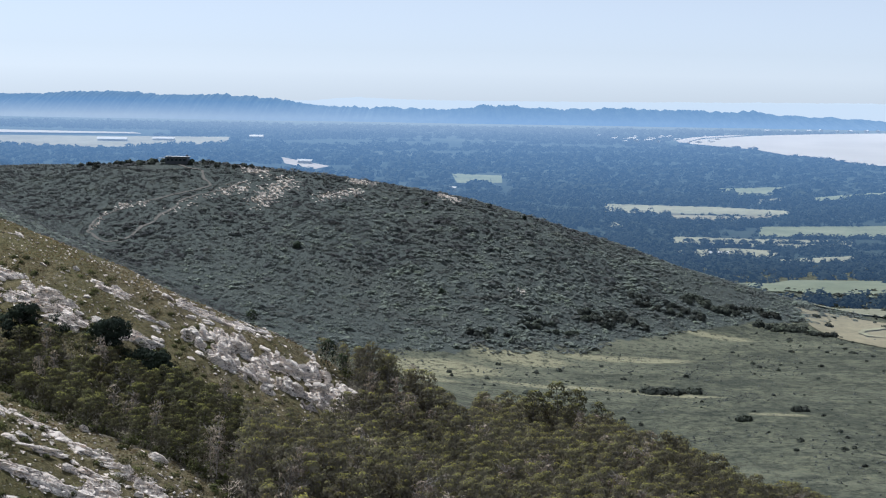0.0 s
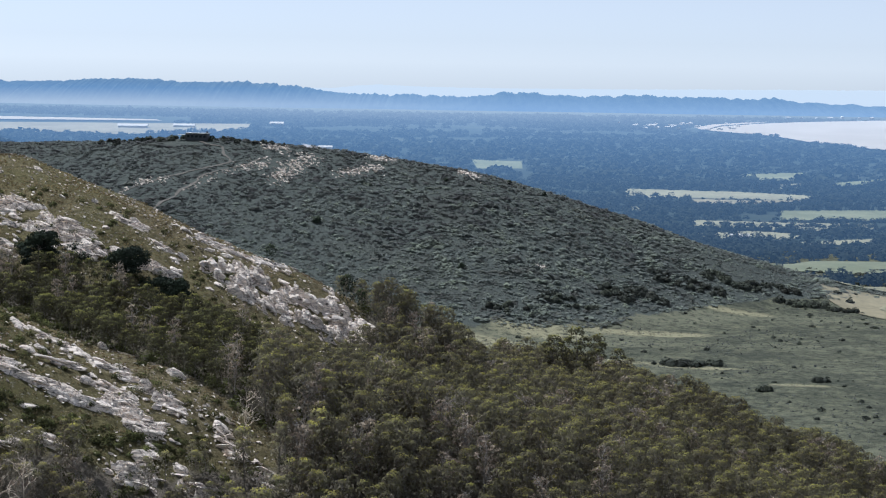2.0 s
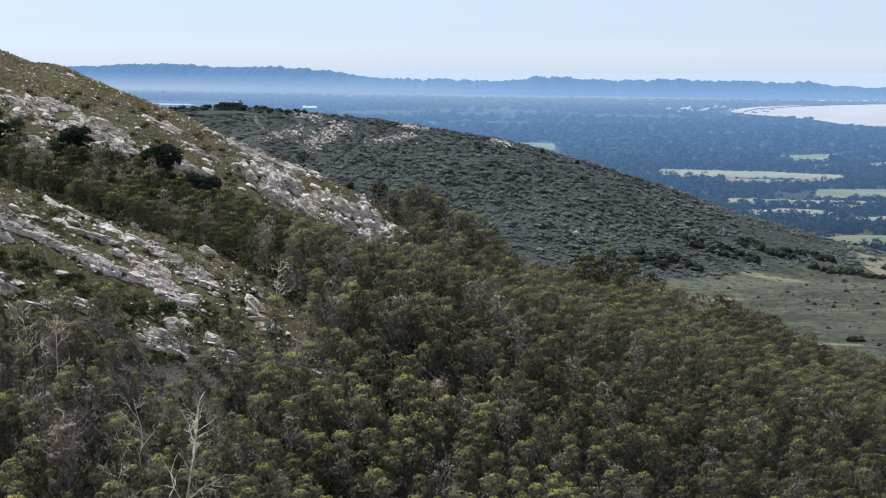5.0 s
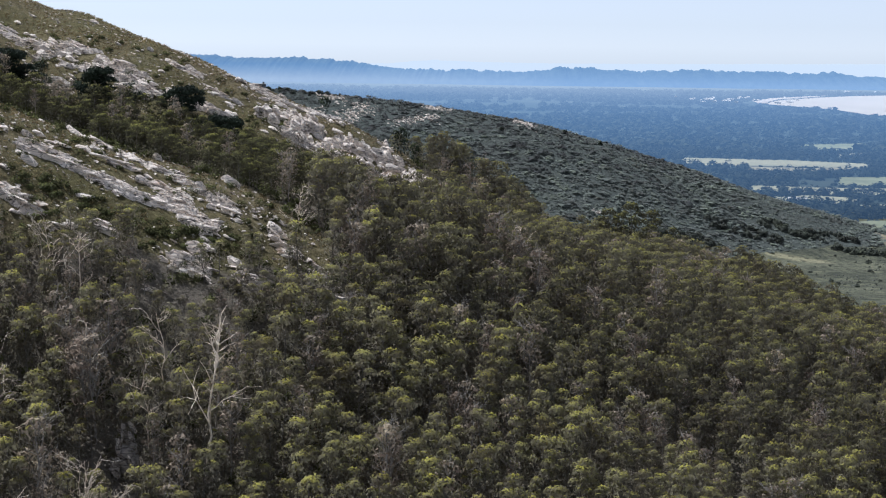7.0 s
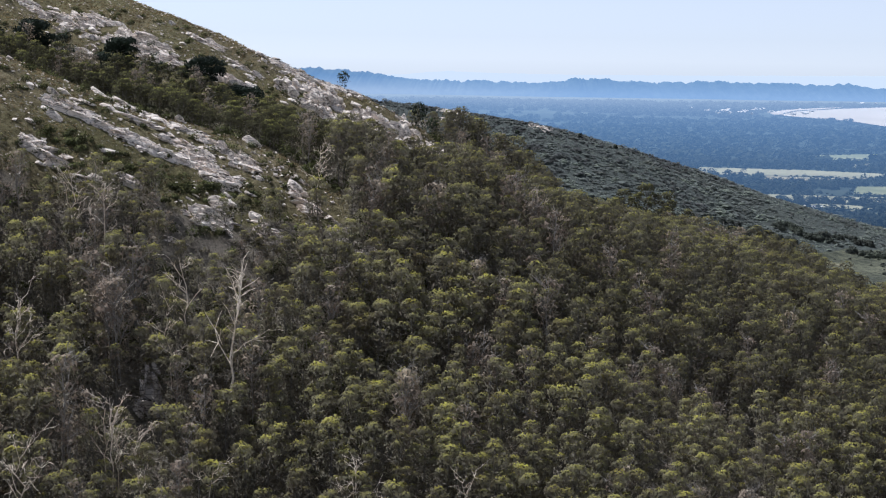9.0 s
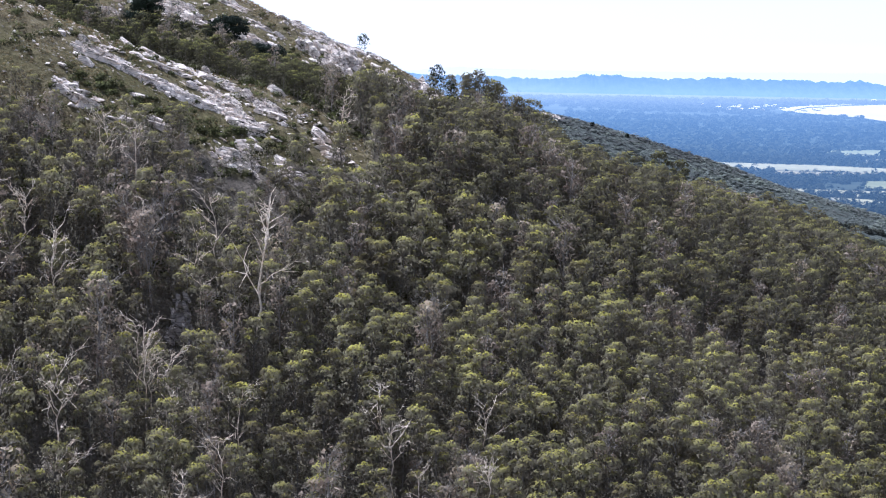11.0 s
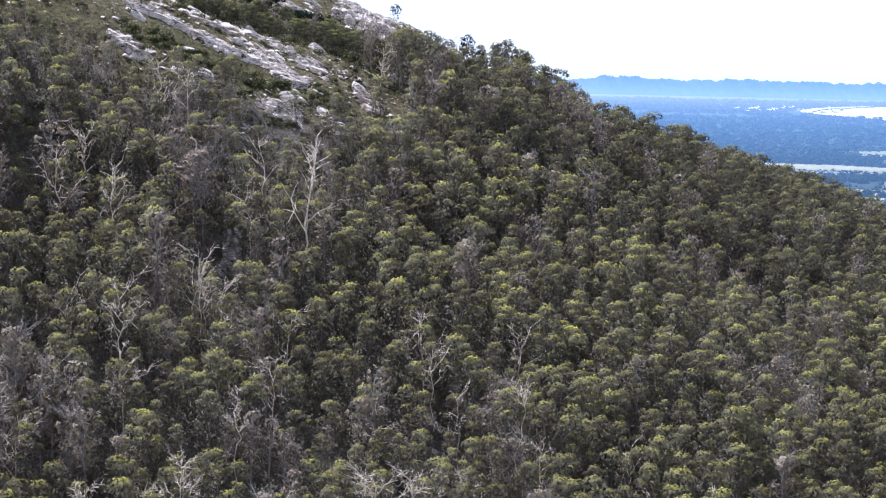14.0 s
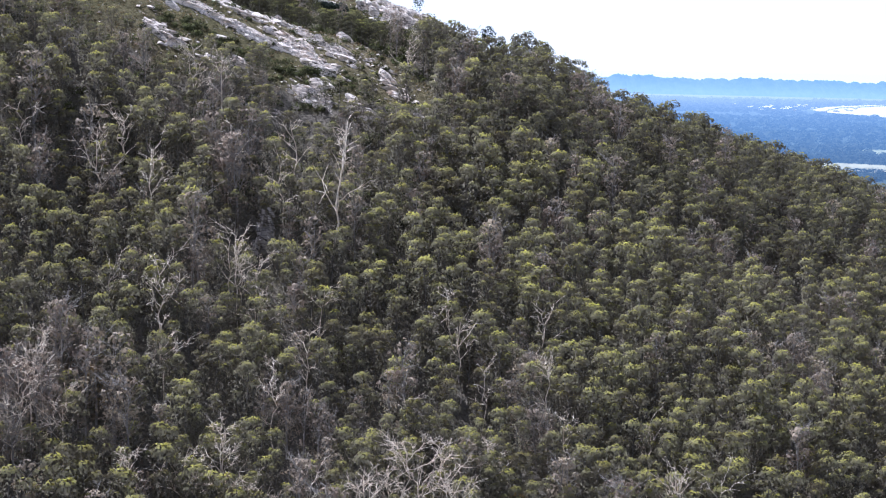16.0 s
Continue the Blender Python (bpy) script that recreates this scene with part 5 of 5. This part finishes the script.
def track(points, width, label, mat=M_DIRT, lift=0.35):
    px, py, length = along(points, 3.0)
    px = px + 3.2 * fbm(py / 11, px / 11, 91, 3)
    py = py + 3.2 * fbm(px / 11, py / 11, 92, 3)
    tx, ty = np.gradient(px), np.gradient(py)
    l = np.hypot(tx, ty)
    w = np.array((-0.5, 0, 0.5)) * width * (1 + 0.8 * fbm(px / 6, py / 6, 93, 3))[:, None]
    X, Y = px[:, None] - ty[:, None] / l[:, None] * w, py[:, None] + tx[:, None] / l[:, None] * w
    nr, nc = X.shape
    i = np.arange(nr - 1)[:, None] * nc + np.arange(nc - 1)[None, :]
    f = np.stack([i, i + 1, i + nc + 1, i + nc], -1).reshape(-1, 4)
    tagged(new("track", build("track", np.stack([X, Y, land(X, Y) + lift], -1).reshape(-1, 3), f[:, ::-1], [mat], None, True)), label, "track", kind="structure")


track(TRACKS[0], 1.9, "pale dirt track winding up the far hill")
track(TRACKS[1], 1.5, "pale dirt track climbing to the hilltop house")


def box(cx, cy, cz, sx, sy, sz, bevel=0.0):
    bm = bmesh.new()
    bmesh.ops.create_cube(bm, size=1, matrix=Matrix.Translation((cx, cy, cz)) @ Matrix.Diagonal((sx, sy, sz, 1)))
    if bevel:
        bmesh.ops.bevel(bm, geom=bm.edges[:], offset=bevel, segments=1, affect="EDGES")
    return bm


def part(name, bm, material, parent, label=""):
    me = bpy.data.meshes.new(name)
    bm.to_mesh(me)
    bm.free()
    me.materials.append(material)
    ob = under(new(name, me), parent)
    if label:
        tagged(ob, label)
    return ob


def hill_house(x, y, turn):
    root = tagged(new("house"), "low dark flat-roofed house alone on the hilltop", "house")
    root.matrix_basis = pose(x, y, float(land(x, y)) + 0.6, 0, 0, turn)
    part("wall", box(0, 0, 1.4, 15, 7, 4.8), M_WALL, root)
    part("roof", box(0, 0, 3.95, 16.2, 8.2, 0.3, 0.05), M_ROOF, root, "pale flat roof slab")
    for i in range(5):
        w = part("window", box(-5.6 + 2.8 * i, -3.52, 2.0, 1.7, 0.10, 1.7), M_GLASS, root)
        part("frame", box(-5.6 + 2.8 * i, -3.56, 2.92, 1.9, 0.12, 0.12), M_ROOF, w)
    part("terrace_roof", box(-10.5, -0.5, 2.7, 5.6, 5.5, 0.2), M_ROOF, root, "lower pale terrace roof")
    for sx in (-13.0, -8.2):
        part("post", box(sx, -3.0, 1.3, 0.22, 0.22, 2.7), M_WALL, root)
    part("chimney", box(6.4, 1.0, 4.6, 1.1, 1.1, 1.3), M_WALL, root)


hill_house(-178.5, 1174, -6)
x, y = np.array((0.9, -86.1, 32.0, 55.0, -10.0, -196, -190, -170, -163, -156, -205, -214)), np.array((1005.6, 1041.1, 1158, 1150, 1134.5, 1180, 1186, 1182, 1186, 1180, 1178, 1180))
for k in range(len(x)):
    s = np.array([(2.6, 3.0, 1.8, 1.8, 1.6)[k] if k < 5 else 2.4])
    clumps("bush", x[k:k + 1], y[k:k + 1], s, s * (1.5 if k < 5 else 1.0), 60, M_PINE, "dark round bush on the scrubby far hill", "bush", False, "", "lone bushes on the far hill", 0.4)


x = np.concatenate([np.linspace(-168, -118, 26), np.linspace(-245, -192, 22)]) + rng.normal(size=48) * 2
y = 1178 + rng.normal(size=48) * 5
s = rng.uniform(1.2, 2.8, 48)
clumps("crest_shrubs", x, y, s, s * rng.uniform(0.7, 1.2, 48), 50, M_THICKET, "dark shrubs along the hilltop beside the house", "shrubs", card=0.4)


# ---- meadow and plain ----
def grove(cx, cy, rx, ry, n, label):
    a, r = rng.uniform(0, 2 * np.pi, n), np.sqrt(rng.uniform(0, 1, n))
    s = rng.uniform(1.6, 3.2, n)
    clumps("bush_group", cx + rx * r * np.cos(a), cy + ry * r * np.sin(a), s, s * 1.1, 80, M_THICKET, label, "bushes", card=0.34)


for cx, cy, rx, ry, n in ((113.7, 860, 17, 6, 40), (204.5, 1075, 9, 7, 16), (223, 1078, 10, 6, 18), (236, 1068, 9, 5, 12), (92, 1022, 13, 8, 24), (107, 1036, 9, 6, 14), (141, 788, 3, 2, 4), (140, 1068, 26, 9, 34), (176, 1092, 26, 8, 34), (62, 990, 18, 7, 16), (30, 962, 16, 6, 10), (205, 1102, 14, 6, 18), (112, 1030, 14, 5, 18), (100, 737, 3, 2, 3), (171, 808, 5, 3, 5)):
    grove(cx, cy, rx, ry, n, "dark clump of bushes standing in the meadow")
x, y = spread_points(-80, 420, 560, 1500, 9, 0.5)
ok = (np.abs(x) < (y + 25) * 0.27 + 10) & (far_hill(x, y) < base(x, y) + 6) & (near_hill(x, y) < base(x, y) - 2) & (rng.uniform(size=len(x)) < 0.10 + 0.5 * np.clip(fbm(x / 60, y / 35, 81, 3), 0, 1) + 0.5 * np.clip((y - 1080) / 200, 0, 1) * (fbm(x / 50, y / 30, 83, 2) > 0))
x, y = x[ok], y[ok]
s = rng.uniform(0.6, 2.0, len(x)) * np.where(y > 1080, 1.7, 1.0)
clumps("meadow_bushes", x, y, s, s * 0.9, 30, M_THICKET, "dark bushes dotted over the meadow", "bushes", card=0.45)
ring_sheet("field", ((233, 1132), (268, 1136), (330, 1125), (330, 1010), (264, 1021), (249, 1052), (236, 1098)), M_FTAN, "tan grass field with a curving track", "field", 0.5, None, 14)
track(((290, 1112), (272, 1100), (264, 1088), (267, 1074), (280, 1064), (300, 1062)), 4.0, "pale rutted track curving through the tan field", M_FPALE, 1.3)
x, y = spread_points(-60, 300, 600, 1120, 3.6, 0.5)
ok = (np.abs(x) < (y + 25) * 0.27 + 10) & (far_hill(x, y) < base(x, y) + 8) & (near_hill(x, y) < base(x, y) - 2) & (rng.uniform(size=len(x)) < np.clip(0.12 + 0.9 * fbm(x / 45, y / 25, 87, 3), 0.03, 1))
x, y = x[ok], y[ok]
s = rng.uniform(0.35, 1.0, len(x))
clumps("meadow_tussocks", x, y, s, s * 0.7, 5, M_HEATH, "low dark tussocks scattered through the meadow", "tussocks")
x, y = rng.uniform(272, 345, 26), rng.uniform(1895, 1925, 26)
clumps("poplar_row", x, y, np.full(26, 2.6), rng.uniform(11, 16, 26), 26, M_FARWOOD, "row of tall slim poplars beside a farm", "trees")


def far_building(x, y, w, d, h, label, turn=0.0, roof=None):
    """A small distant building with a pitched roof."""
    (q,), (k,) = (a for a in pulled(np.array([[x, y, 9.0]])))
    root = tagged(new("building"), label, "building", "pale buildings on the plain")
    root.matrix_basis = pose(*q, 0, 0, turn) @ Matrix.Diagonal((k, k, k, 1))
    part("wall", box(0, 0, h / 2 + 1, w, d, h + 2), M_WHITE, root)
    bm = bmesh.new()
    a = [bm.verts.new((sx * w * 0.53, sy * d * 0.55, h + 2)) for sx, sy in ((-1, -1), (1, -1), (1, 1), (-1, 1))]
    b = [bm.verts.new((sx * w * 0.53, 0, h + 2 + d * 0.22)) for sx in (-1, 1)]
    for f in ((a[0], a[1], b[1], b[0]), (a[2], a[3], b[0], b[1]), (a[1], a[2], b[1]), (a[3], a[0], b[0]), (a[3], a[2], a[1], a[0])):
        bm.faces.new(f)
    part("roof", bm, roof or M_WHITE, root)


far_building(-930, 4870, 80, 24, 4, "long white hangar on the airfield")
far_building(-800, 4960, 60, 20, 4, "white airport terminal on the airfield")
far_building(-560, 5200, 40, 22, 6, "white shed among the woods")
far_building(16, 2960, 16, 10, 4, "small white house at the edge of a field")
far_building(312, 1935, 20, 9, 4, "white farmhouse beside poplars")
far_building(-300, 3770, 30, 14, 5, "pale shed beside a cleared plot")
for k in range(34):
    u = rng.uniform(0, 1)
    far_building(float(560 + 330 * u + rng.normal() * 25), float(5650 + 120 * u + rng.normal() * 140), float(rng.uniform(10, 22)), float(rng.uniform(8, 14)), float(rng.uniform(2, 6)), "pale house in the beach town", float(rng.uniform(0, 90)))
for k in range(16):
    u = k / 15
    far_building(float(1300 + 1000 * u), float(7000 + 550 * u + rng.normal() * 30), float(rng.uniform(14, 28)), 12.0, float(rng.uniform(3, 7)), "pale house along the far shore", float(rng.uniform(0, 90)))
